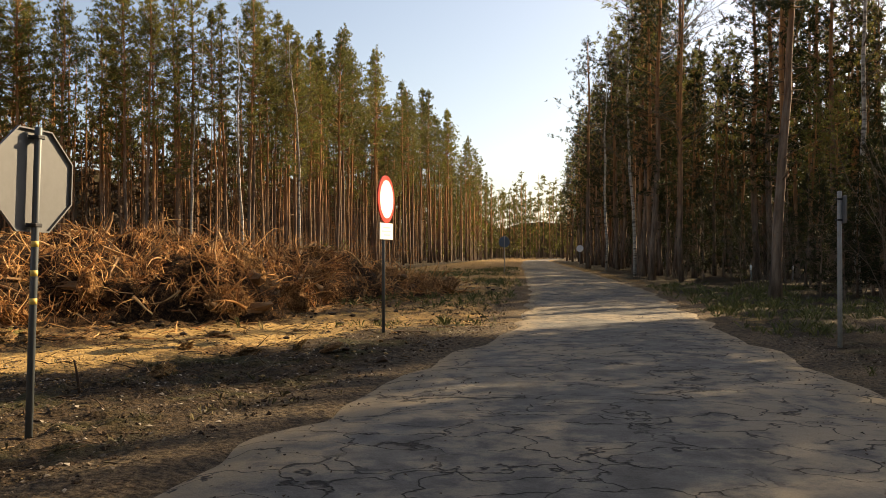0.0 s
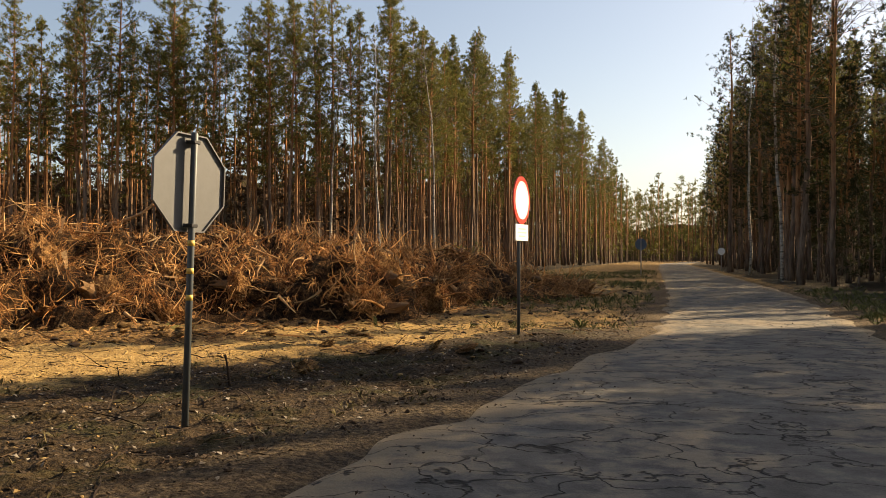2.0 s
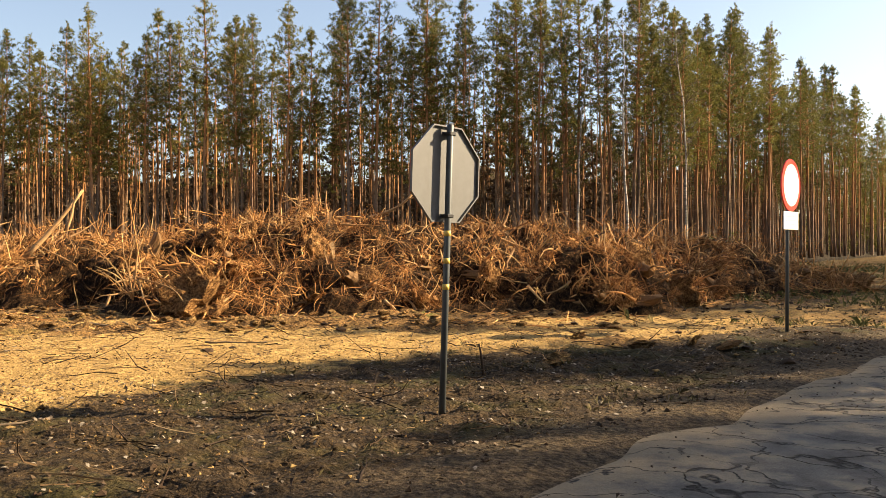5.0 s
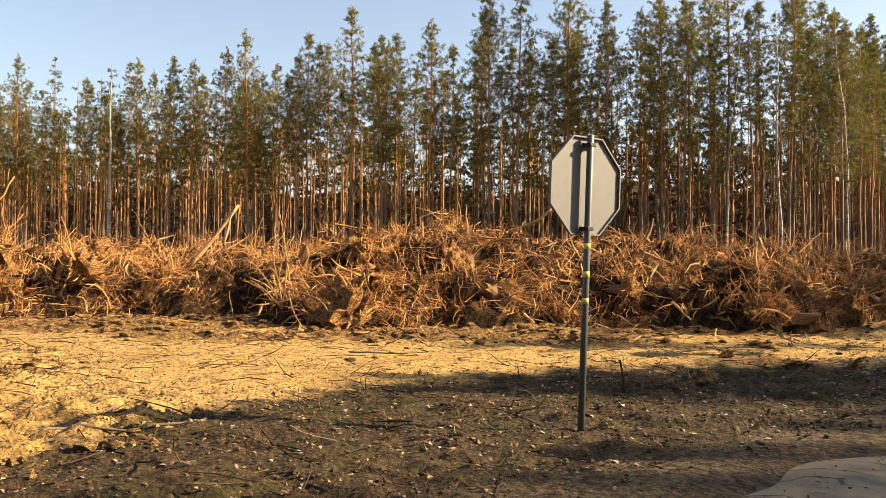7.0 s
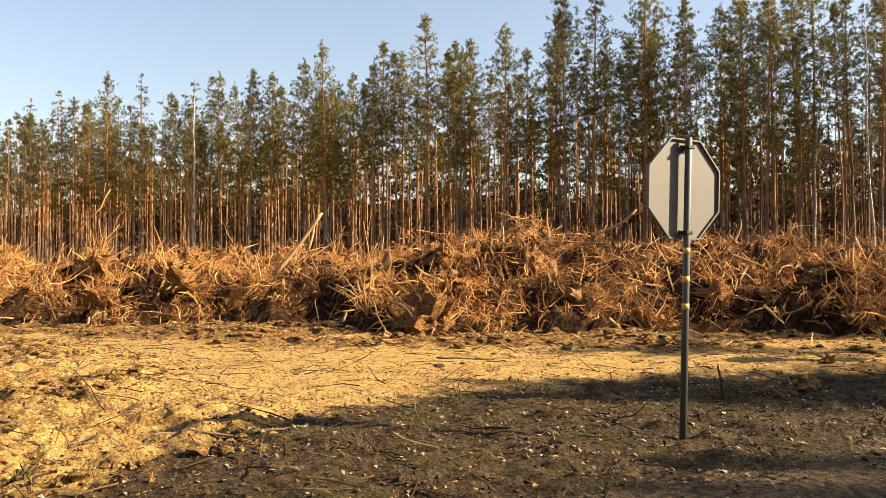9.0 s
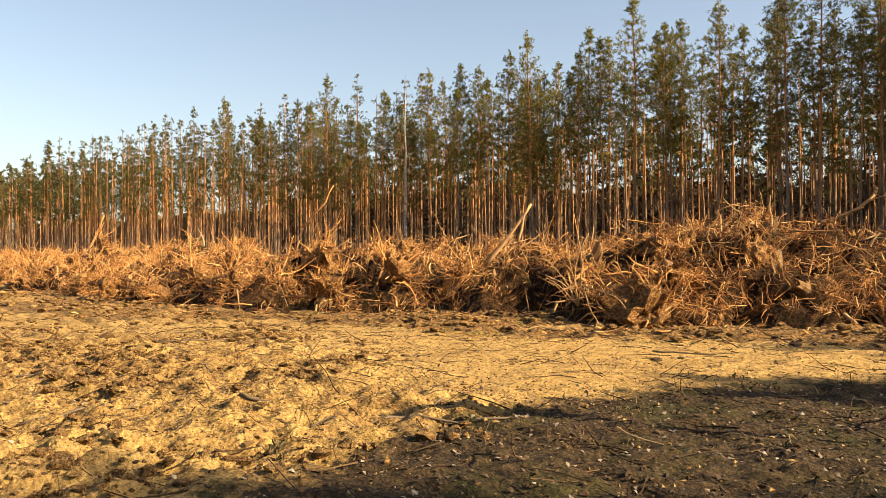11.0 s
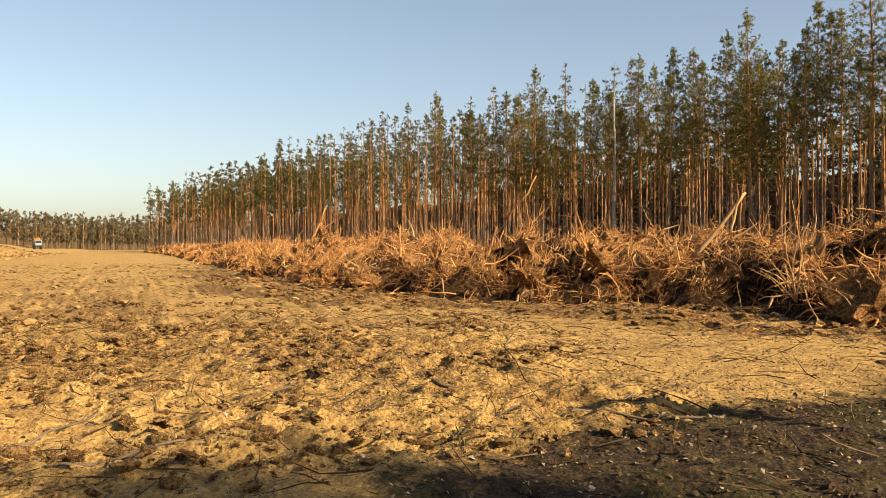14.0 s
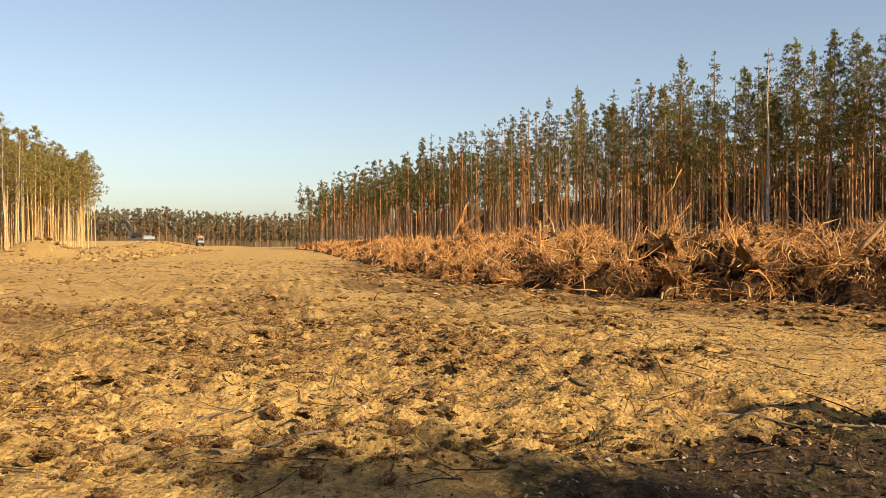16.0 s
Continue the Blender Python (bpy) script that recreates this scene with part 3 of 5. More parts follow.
woods_b = in_band(0, 8, 75, 20, 160, lambda x, y: edge_b(y) < x < 0.52 * y + 1.5 and y > 41, 2.7)
def young(x, y):
    """Height of the wood east of the road: a younger stand lies behind the first trees."""
    return 1.5 + 0.22 * math.hypot(x, y) if 0.27 < x / y < 0.41 else 30.0


woods_b.sort(key=lambda p: p[0] - edge_b(p[1]) + 0.05 * p[1])
near_b, rest_b = woods_b[:62], sorted(woods_b[62:], key=lambda p: p[1])
for x, y in near_b:
    plant(int(rng.choice((3, 5, 6, 6, 6, 7))), x, y, min(rng.uniform(0.85, 1.05), young(x, y) / 18.5 * rng.uniform(0.9, 1.05)), rng.normal(0, 1.5))
# tall and spreading pines that stand out at the edge of the road
for k, x, y, sc in ((7, 12.4, 72, 1.2), (7, 14.5, 62, 1.05), (3, 11.6, 48, 1.12), (7, 12.6, 45, 1.15), (3, 13.4, 53, 1.1)):
    plant(k, x, y, sc, rng.normal(0, 1.5))
# young growth under the tall pines
for _ in range(46):
    y = 24 + 60 * rng.random() ** 1.3
    plant(8, float(edge_b(y)) + 1.5 + abs(rng.normal(0, 4.0)), y, rng.uniform(0.6, 1.1))
# further young pines, mostly unseen, added to shade the wood's near edge
for _ in range(34):
    x = rng.uniform(13.2, 25)
    plant(8, x, rng.uniform(max(18.5, 1.75 * x - 4), max(24, 1.95 * x)), rng.uniform(0.8, 1.2))
# young trees, lower towards the road to keep their shade off the sand
for x, y in in_band(0, 12, 32, 22, 42, lambda x, y: float(edge_b(y)) + 2.5 < x < 0.56 * y + 3, 2.8):
    # full height farther back, to shade the heap's east end
    plant(int(rng.choice((2, 6, 6))), x, y, (x - 1.5) / 1.46 / 18.3 * rng.uniform(0.85, 1.0) if y < 32.5 or (y < 36.5 and x < 18) else rng.uniform(0.98, 1.08), rng.normal(0, 1.5))
# three young pines added to shade the leaning pine's trunk
for x, y, sc in ((13.6, 26.2, 0.95), (15.0, 27.6, 1.1), (12.4, 25.0, 0.8)):
    plant(8, x, y, sc)
# unseen stand beyond the side road, added so its shade falls over the junction
for x0, tall in ((19.5, 15.9), (21.4, 17.1), (23.4, 18.3)):
    reach = (x0 + 5.5) * 0.727
    for y in np.arange(-0.1 + reach, 8.7 + reach, 1.35):
        if rng.random() < 0.08:
            continue
        k = int(rng.choice((0, 1, 4)))
        low = 0.88 if abs(y - 6.2 - (x0 + 3.1) * 0.727) < 2.0 else 1.0          # lower tops let the sun reach the octagonal sign
        plant(k, x0 + rng.normal(0, 0.4), y + rng.normal(0, 0.3), low * tall * rng.uniform(0.95, 1.05) / (19.5, 20.5, 0, 0, 17.5)[k])


def far_wood(name, spots, label, h=19.0, clumps=34, tip=0.9, low=0.5, blades=6, wide=0.16, bark=BARK, thick=0.12, broad=1.7, leaf=FAR_NEEDLES):
    """Many pines as one mass, each with its trunk and a pointed crown of tufts."""
    t, c = Geo(), Geo()
    for x, y in spots:
        z0, hh = float(height(x, y)), min(h, young(x, y) if y > 20 and x > 8 else h) * rng.uniform(0.82, 1.12)
        lean = rng.normal(0, 0.25, 2)
        tube(t, ((x, y, z0 - 0.3), (x + lean[0] * 0.5, y + lean[1] * 0.5, z0 + hh * 0.5), (x + lean[0], y + lean[1], z0 + hh)), (thick, thick * 0.73, 0.02), 5, False)
        if not clumps:
            continue
        foot = low + rng.uniform(-0.14, 0.1) if low > 0.3 else low
        whorl = rng.random((clumps // 2, 2))
        u = np.repeat(whorl[:, 0] ** 0.85, 2)
        a = np.repeat(whorl[:, 1], 2) * 2 * np.pi + rng.normal(0, 0.25, len(u))
        r = broad * rng.uniform(0.8, 1.15) * np.minimum(np.minimum(1.0, 0.5 + 1.6 * u), 0.06 + 1.6 * (1 - u) ** 0.85) * np.tile((0.95, 0.5), clumps // 2) * rng.uniform(0.7, 1.15, len(u))
        needle_clumps(c, np.column_stack((x + lean[0] + r * np.cos(a), y + lean[1] + r * np.sin(a), z0 + hh * (foot + (1 - foot) * u))), tip, blades, wide, 0.5)
    root = tagged(new(name), label, "wood", kind="stuff")
    part("trunks", t.mesh("trunks", bark), root)
    if clumps:
        part("crowns", c.mesh("crowns", leaf), root)
    return root


far_wood("pine_wood", rest_a, "pines at the edge of the wood along the heaps", 19.3, 84, 0.34, 0.48, 9, 0.08, broad=1.9)
far_wood("pine_wood", rear_a, "pine wood behind the first trees", 18.8, 60, 0.42, 0.48, 8, 0.1, broad=1.9)
far_wood("pine_wood", in_band(0, -150, 10, 50, 190, lambda x, y: 30 < depth_a(x, y) < 52, 3.6), "deep shaded pine wood closing the view", 17.5, 50, 0.8, 0.12, 6, 0.28, broad=2.2, leaf=BROWN_INTERIOR)
far_wood("pine_wood", thin_a, "thin suppressed trunks inside the pine wood", 14.5, 0, thick=0.075)
far_wood("pine_wood", rest_b[:450], "dense pine wood east of the road, shade put into its colour", 18, 66, 0.5, 0.02, 7, 0.12, leaf=SHADE_NEEDLES)
far_wood("pine_wood", in_band(0, -285, -145, 2, 70, lambda x, y: edge_a(x) < y < edge_a(x) + 26, 3.3), "sunlit pine wood edge receding along the clearing", 19, 44, 0.6, 0.5, 7, 0.17)
far_wood("pine_wood", in_band(0, -10, 70, 150, 240, lambda x, y: y > 190 and x > 4 or x < 0.11 * y - 11, 4.0), "pines closing the far end of the road", 18, 36, 0.9, 0.05, 5, 0.25)
# out of view; added to keep the sun out of the eastern wood
far_wood("pine_wood", in_band(0, 28, 110, 46, 150, lambda x, y: 0.52 * y + 6 < x < 0.52 * y + 24, 4.4), "unseen pine wood added to block the sun east of the road", 18, 26, 1.3, 0.0, 5, 0.5)
far_wood("pine_wood", in_band(0, -182, -96, -75, -34, lambda x, y: -55 < y < -36 + vnoise(x, y, 9), 2.1), "pines beyond the clearing with sunlight put into trunk and crown colours", 17.0, 110, 0.5, 0.56, 8, 0.13, SUNLIT_BARK, 0.1, 2.7, leaf=SUNLIT_OLIVE)
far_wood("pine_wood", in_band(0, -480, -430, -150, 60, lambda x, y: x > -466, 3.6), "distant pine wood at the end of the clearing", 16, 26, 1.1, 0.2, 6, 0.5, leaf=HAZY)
# never in view; added to block sky light from the south
far_wood("pine_wood", in_band(0, -8, 40, -30, -6.5, lambda x, y: x > -8, 3.4), "unseen pine wood added behind the junction to block sky light", 19, 22, 1.4, 0.1, 5, 0.4)
# likewise out of view, added to close off the eastern sky
far_wood("pine_wood", in_band(0, 46, 70, -30, 34, lambda x, y: x > 50 + 0.2 * y, 4.5), "unseen low pines added beyond the side road to block sky light", 14, 20, 1.4, 0.1, 5, 0.4)


# added sheets, coloured as the shade of deep woods, seen only through the gaps
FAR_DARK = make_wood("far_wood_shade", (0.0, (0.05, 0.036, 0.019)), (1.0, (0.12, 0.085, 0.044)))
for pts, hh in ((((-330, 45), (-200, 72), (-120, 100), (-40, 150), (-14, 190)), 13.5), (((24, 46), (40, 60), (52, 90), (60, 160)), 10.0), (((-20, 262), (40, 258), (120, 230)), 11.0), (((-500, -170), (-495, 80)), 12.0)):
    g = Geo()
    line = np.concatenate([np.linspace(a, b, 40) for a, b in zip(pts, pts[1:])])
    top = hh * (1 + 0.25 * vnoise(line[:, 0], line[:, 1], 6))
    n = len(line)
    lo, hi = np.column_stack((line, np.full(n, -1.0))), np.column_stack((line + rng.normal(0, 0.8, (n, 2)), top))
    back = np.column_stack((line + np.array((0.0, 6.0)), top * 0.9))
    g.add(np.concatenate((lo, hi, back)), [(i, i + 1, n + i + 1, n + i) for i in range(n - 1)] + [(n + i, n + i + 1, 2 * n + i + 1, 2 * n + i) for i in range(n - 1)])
    tagged(new("backdrop", g.mesh("backdrop", FAR_DARK)), "added dark sheet for the shade of deep woods between the trunks", "woods", kind="structure")


def shrub_meshes(h, stems, leaves, leaf_mat):
    """A thicket of thin stems with withered leaves left on."""
    st, lv = Geo(), Geo()
    spots = []
    for _ in range(stems):
        p = curl(rng.normal(0, 0.25, 3) * (1, 1, 0) - (0, 0, 0.1), (rng.normal(0, 0.35), rng.normal(0, 0.35), 1), h * rng.uniform(0.5, 1.1), 6, 0.16)
        tube(st, p, np.linspace(0.016, 0.004, 6), 3, False)
        for i in range(2, 6):
            for _ in range(2):
                q = curl(p[i], p[i] - p[i - 1] + rng.normal(0, 0.3, 3), h * rng.uniform(0.12, 0.3), 3, 0.25)
                tube(st, q, (0.007, 0.005, 0.003), 3, False)
                spots += [q[1], q[2]]
    if leaves:
        needle_clumps(lv, np.array(spots)[rng.random(len(spots)) < leaves], 0.12, 3, 0.07, 0)
    return st.mesh("stems", TWIGS), (lv.mesh("leaves", leaf_mat) if leaves else None)


def shrub(meshes, label, group):
    root = tagged(new("shrub"), label, "shrub", group)
    part("stem_clump", meshes[0], root)
    if meshes[1]:
        part("foliage", meshes[1], root)
    return root


LEAF = make_needles("withered_leaves", (0.16, 0.065, 0.025), (0.36, 0.17, 0.06))
YOUNG = make_needles("young_spruce_green", (0.06, 0.085, 0.015), (0.16, 0.19, 0.04))
brown = [shrub_meshes(3.2, 5, 0.8, LEAF), shrub_meshes(4.5, 4, 0.6, LEAF)]
green = [shrub_meshes(2.2, 5, 1.0, YOUNG)]
bare = [shrub_meshes(3.5, 7, 0, None), shrub_meshes(5.5, 7, 0, None)]
sets = [(brown, "young beech shrub with withered orange leaves", "shrubs at the edge of the wood"), (green, "small bushy green undergrowth between the trunks", "shrubs at the edge of the wood"),
        (bare, "leafless brown thicket beside the forest road", "bare thickets by the road")]
made_shrubs = {}


def grow(k, i, x, y, s):
    m = set_tree(None, x, y, rng.uniform(0, 360), s)
    if (k, i) not in made_shrubs:
        made_shrubs[k, i] = shrub(sets[k][0][i], *sets[k][1:])
        made_shrubs[k, i].matrix_basis = m
    else:
        copy_thing(made_shrubs[k, i], m)


for _ in range(26):
    y = rng.uniform(52, 100)
    grow(0, int(rng.integers(0, 2)), side_a(y) - abs(rng.normal(0, 3.0)) + 1.0, y + 6, rng.uniform(0.7, 1.2))
for _ in range(16):
    x = rng.uniform(-26, -9)
    grow(1, 0, x, edge_a(x) + rng.uniform(0, 6), rng.uniform(0.6, 1.2))
for _ in range(54):
    y = 20 + 110 * rng.random() ** 1.4
    grow(2, int(rng.integers(0, 2)), edge_b(y) + abs(rng.normal(0, 4.0)) + 1.2, y, rng.uniform(0.7, 1.3))

birch_a = bare_meshes(18, 0.10, 26, 2.6, BIRCH)
birch_b = bare_meshes(15, 0.085, 22, 2.2, BIRCH, 0.03)
first = bare_tree("birch_tree", birch_a, "white-barked leafless birch among the pines", "birches")
first.matrix_basis = set_tree(None, -14.2, 58.6, 20)
for m, x, y, s in ((birch_b, -17.8, 58.6, 1.1), (birch_b, -10.6, 60.5, 1.05)):
    if m is birch_a:
        copy_thing(first, set_tree(None, x, y, rng.uniform(0, 360), s))
    else:
        if "b" not in placed:
            placed["b"] = bare_tree("birch_tree", birch_b, "thin white birch with bare twigs", "birches")
            placed["b"].matrix_basis = set_tree(None, x, y, 40, s)
        else:
            copy_thing(placed["b"], set_tree(None, x, y, rng.uniform(0, 360), s))
for x, y, s in ((10.6, 46, 1.0), (12.2, 62, 1.05), (13.4, 27, 0.95), (-112, -33.5, 0.95), (-119, -34, 0.9)):
    copy_thing(first, set_tree(None, x, y, rng.uniform(0, 360), s))
snag = bare_meshes(17.0, 0.17, 5, 1.0, BIRCH)
sn = bare_tree("dead_tree", snag, "pale dead birch trunk with broken top", "birches")
sn.matrix_basis = set_tree(None, -66.4, 42.2, 30)
alder = bare_meshes(17, 0.13, 26, 4.0, BARK)
al = bare_tree("bare_tree", alder, "leafless broadleaf tree with fine brown twigs", "bare trees by the road")
al.matrix_basis = set_tree(None, 11.5, 40, 0)
for x, y, s in ((12.0, 53, 1.05), (15, 70, 1.1), (16, 82, 1.0), (18, 96, 1.0), (21, 112, 1.0), (22, 125, 0.9), (24, 140, 0.9)):
    copy_thing(al, set_tree(None, x, y, rng.uniform(0, 360), s))
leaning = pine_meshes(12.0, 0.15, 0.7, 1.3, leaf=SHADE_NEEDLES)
lp = pine(leaning, "leaning pine at the edge of the road, needles toned for shade")
lp.matrix_basis = pose(9.3, 23.4, 0, 1.0, 3.5, 30)
# ---- stump heaps ----
hx = np.concatenate((np.arange(-235, -110, 1.1), np.arange(-110, -45, 0.5), np.arange(-45, 3, 0.2)))
hy = np.arange(3, 32, 0.24)
HX, HY = np.meshgrid(hx, hy)


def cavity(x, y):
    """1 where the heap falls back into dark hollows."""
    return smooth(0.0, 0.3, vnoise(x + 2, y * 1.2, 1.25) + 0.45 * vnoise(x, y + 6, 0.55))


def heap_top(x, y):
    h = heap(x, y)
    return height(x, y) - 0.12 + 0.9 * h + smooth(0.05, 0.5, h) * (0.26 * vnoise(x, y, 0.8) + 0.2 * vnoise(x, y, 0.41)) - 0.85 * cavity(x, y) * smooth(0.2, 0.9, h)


core = tagged(sheet("heap_core", HX, HY, heap_top(HX, HY), CORE), "long heap of dark earth, shade added in its colour, under the torn stumps", "earth heap", kind="structure")


def root_line(start, way, length, r, n=5, bend=0.28, sag=0.05):
    return curl(start, way, length, n, bend, sag), r * np.linspace(1, 0.25, n)


def stump_meshes(size, roots, fine):
    """Butt, main roots one by one, fine roots, and the earth that clings to them. The axis is z, the roots spread at z = 0."""
    butt, earth, hair = Geo(), Geo(), Geo()
    r = 0.105 * size
    a = np.arange(12) * np.pi / 6
    prof = ((-0.1, 2.2), (0.0, 1.7), (0.08, 1.2), (0.2, 1.0), (0.27 + rng.uniform(0, 0.12), 0.75))
    rings = [np.column_stack((r * k * (1 + 0.12 * rng.normal(0, 1, 12)) * np.cos(a), r * k * (1 + 0.12 * rng.normal(0, 1, 12)) * np.sin(a), np.full(12, z * size) + rng.normal(0, 0.015 if z < 0.25 else 0.09, 12))) for z, k in prof]
    f = [(i * 12 + j, i * 12 + (j + 1) % 12, (i + 1) * 12 + (j + 1) % 12, (i + 1) * 12 + j) for i in range(4) for j in range(12)]
    butt.add(np.concatenate(rings), f + [tuple(range(48, 60)), tuple(range(11, -1, -1))])
    mains = []
    for i in range(roots):
        ang = 2 * np.pi * (i + rng.uniform(-0.3, 0.3)) / roots
        d = (np.cos(ang), np.sin(ang), rng.uniform(-0.55, 0.15))
        g = Geo()
        p, rr = root_line(np.array(d) * r * 0.9, d, size * rng.uniform(0.45, 1.15), size * rng.uniform(0.014, 0.036), 6, 0.2)
        tube(g, p, rr, 5)
        for _ in range(4):
            k = int(rng.integers(1, 5))
            q, r2 = root_line(p[k], p[k] - p[k - 1] + rng.normal(0, 0.12, 3), size * rng.uniform(0.25, 0.6), rr[k] * 0.6, 4)
            tube(g, q, r2, 4, False)
        mains.append(g.mesh("root", ROOTS, True))
    for _ in range(fine):
        ang = rng.uniform(0, 2 * np.pi)
        rad = rng.uniform(0.1, 0.75) * size
        s = np.array((np.cos(ang) * rad, np.sin(ang) * rad, rng.uniform(-0.3, 0.08) * size))
        d = np.array((np.cos(ang), np.sin(ang), rng.normal(-0.25, 0.55))) + rng.normal(0, 0.45, 3)
        p, rr = root_line(s, d, rng.uniform(0.15, 0.6), 0.004 + 0.01 * rng.random() ** 2, 3, 0.3)
        tube(hair, p, rr, 3, False)
    bm = bmesh.new()
    bmesh.ops.create_icosphere(bm, subdivisions=3, radius=0.4 * size)
    for v in bm.verts:
        v.co = Vector((v.co.x, v.co.y, v.co.z * 0.55 - 0.14 * size)) * (1 + 0.5 * noise.noise(v.co * 3.0 + Vector((size * 9, 0, 0))) + 0.4 * noise.noise(v.co * 8.0) + 0.25 * noise.noise(v.co * 17.0))
    earth.add([v.co[:] for v in bm.verts], [[v.index for v in f.verts] for f in bm.faces])
    bm.free()
    return butt.mesh("butt", OLD_STUMP), mains, hair.mesh("fine_roots", ROOTS), earth.mesh("root_mat", MATTED)


def stump(meshes, label):
    root = tagged(new("tree_stump"), label, "stump", "stumps of the heaps")
    part("butt", meshes[0], root)
    for me in meshes[1]:
        part("root", me, root)
    part("root_hair", meshes[2], root)["kind"] = "stuff"
    part("root_mat", meshes[3], root, "matted fibrous roots with earth")
    return root


STUMPS = [stump_meshes(s, n, k) for s, n, k in ((1.0, 8, 120), (1.2, 9, 140), (0.85, 7, 100), (1.1, 8, 130), (0.75, 7, 90), (1.3, 9, 140))]
STUMP_WORDS = ("uprooted pine stump with splayed torn roots", "large uprooted stump with long tangled roots", "small torn stump with stubby roots",
               "uprooted stump trailing many fine roots", "small splintered stump in the heap", "wide root plate with earth still clinging")
first_stump = {}


def normal_at(x, y):
    e = 0.4
    n = Vector((heap(x - e, y) - heap(x + e, y), heap(x, y - e) - heap(x, y + e), 2 * e))
    return n.normalized()


def lay_stump(k, x, y, tilt=0.7, lift=0.0):
    n = normal_at(x, y)
    d = (n * (1 if rng.random() < 0.45 else -0.5) + Vector(rng.normal(0, tilt, 3))).normalized()
    m = Matrix.Translation((x, y, float(heap_top(x, y)) + lift)) @ d.to_track_quat("Z", "Y").to_matrix().to_4x4() @ pose(0, 0, 0, 0, 0, rng.uniform(0, 360))
    if k not in first_stump:
        first_stump[k] = stump(STUMPS[k], STUMP_WORDS[k])
        first_stump[k].matrix_basis = m
        return
    copy_thing(first_stump[k], m)


spots = []
while len(spots) < 215:
    x = rng.uniform(-46, 0) if rng.random() < 0.8 else rng.uniform(-80, -46)
    y = rng.uniform(4, 29)
    h = float(heap(x, y))
    south = float(heap(x, y - 1.2)) < h + 0.15
    if h > 0.25 and (south or rng.random() < 0.25) and all((x - a) ** 2 + (y - b) ** 2 > (0.5 if x > -46 else 1.5) for a, b in spots):
        spots.append((x, y))
for x, y in spots:
    top = float(heap(x, y)) > 1.45
    lay_stump(int(rng.choice((2, 4, 0))) if top else int(rng.integers(0, 6)), x, y, lift=rng.uniform(-0.4, -0.12) if top else rng.uniform(-0.05, 0.2))


def strew_roots(n, x0, x1, rmin, rmax, lmin, lmax, sides, pts, up=0.3, bend=0.3):
    """Loose roots over the skin of the heaps."""
    g = Geo()
    xs, ys = rng.uniform(x0, x1, n * 8), rng.uniform(3.5, 29, n * 8)
    hs = heap(xs, ys)
    slope = (hs - heap(xs, ys - 0.5)) / 0.5
    ok = (hs > 0.04) & (slope > -0.5) & (rng.random(n * 8) < (0.35 + 0.5 * np.clip(slope, 0, 2)) * (1 - 0.8 * cavity(xs, ys)))
    xs, ys = xs[ok][:n], ys[ok][:n]
    zs = heap_top(xs, ys)
    for x, y, z in zip(xs, ys, zs):
        d = np.array(normal_at(x, y)) * rng.uniform(-0.2, 0.55) + rng.normal(0, 0.85, 3) * (1, 1, 0.8) + np.array((0, -0.1, up - 0.2))
        p, rr = root_line((x, y, z + rng.uniform(-0.02, 0.2)), d, rng.uniform(lmin, lmax), rmin + (rmax - rmin) * rng.random() ** 2, pts, bend, 0.05)
        tube(g, p, rr, sides, False)
    return g


def fibres(g, start, way, length, r, stray=0.26, sag=0.1):
    """Many thin tapered roots at once: three-sided, bent once, pointed."""
    n = len(start)
    way = way / (np.linalg.norm(way, axis=1)[:, None] + 1e-9)
    s = np.cross(way, rng.normal(0, 1, (n, 3)))
    s /= np.linalg.norm(s, axis=1)[:, None] + 1e-9
    w = np.cross(way, s)
    mid = start + way * length[:, None] * 0.5 + rng.normal(0, stray * 0.5, (n, 3)) * length[:, None]
    end = start + way * length[:, None] + rng.normal(0, stray, (n, 3)) * length[:, None] - np.array((0, 0, 1.0)) * (sag * length)[:, None]
    rows = []
    for c, k in ((start, 1.0), (mid, 0.75)):
        for a in (0, 2.1, 4.2):
            rows.append(c + (s * math.cos(a) + w * math.sin(a)) * (r * k)[:, None])
    v = np.stack(rows + [end], 1).reshape(-1, 3)
    i = np.arange(n) * 7
    quads = np.concatenate([np.column_stack((i + a, i + b, i + 3 + b, i + 3 + a)) for a, b in ((0, 1), (1, 2), (2, 0))])
    tris = np.concatenate([np.column_stack((i + 3 + a, i + 3 + b, i + 6)) for a, b in ((0, 1), (1, 2), (2, 0))])
    return g.add(v, quads.tolist() + tris.tolist())


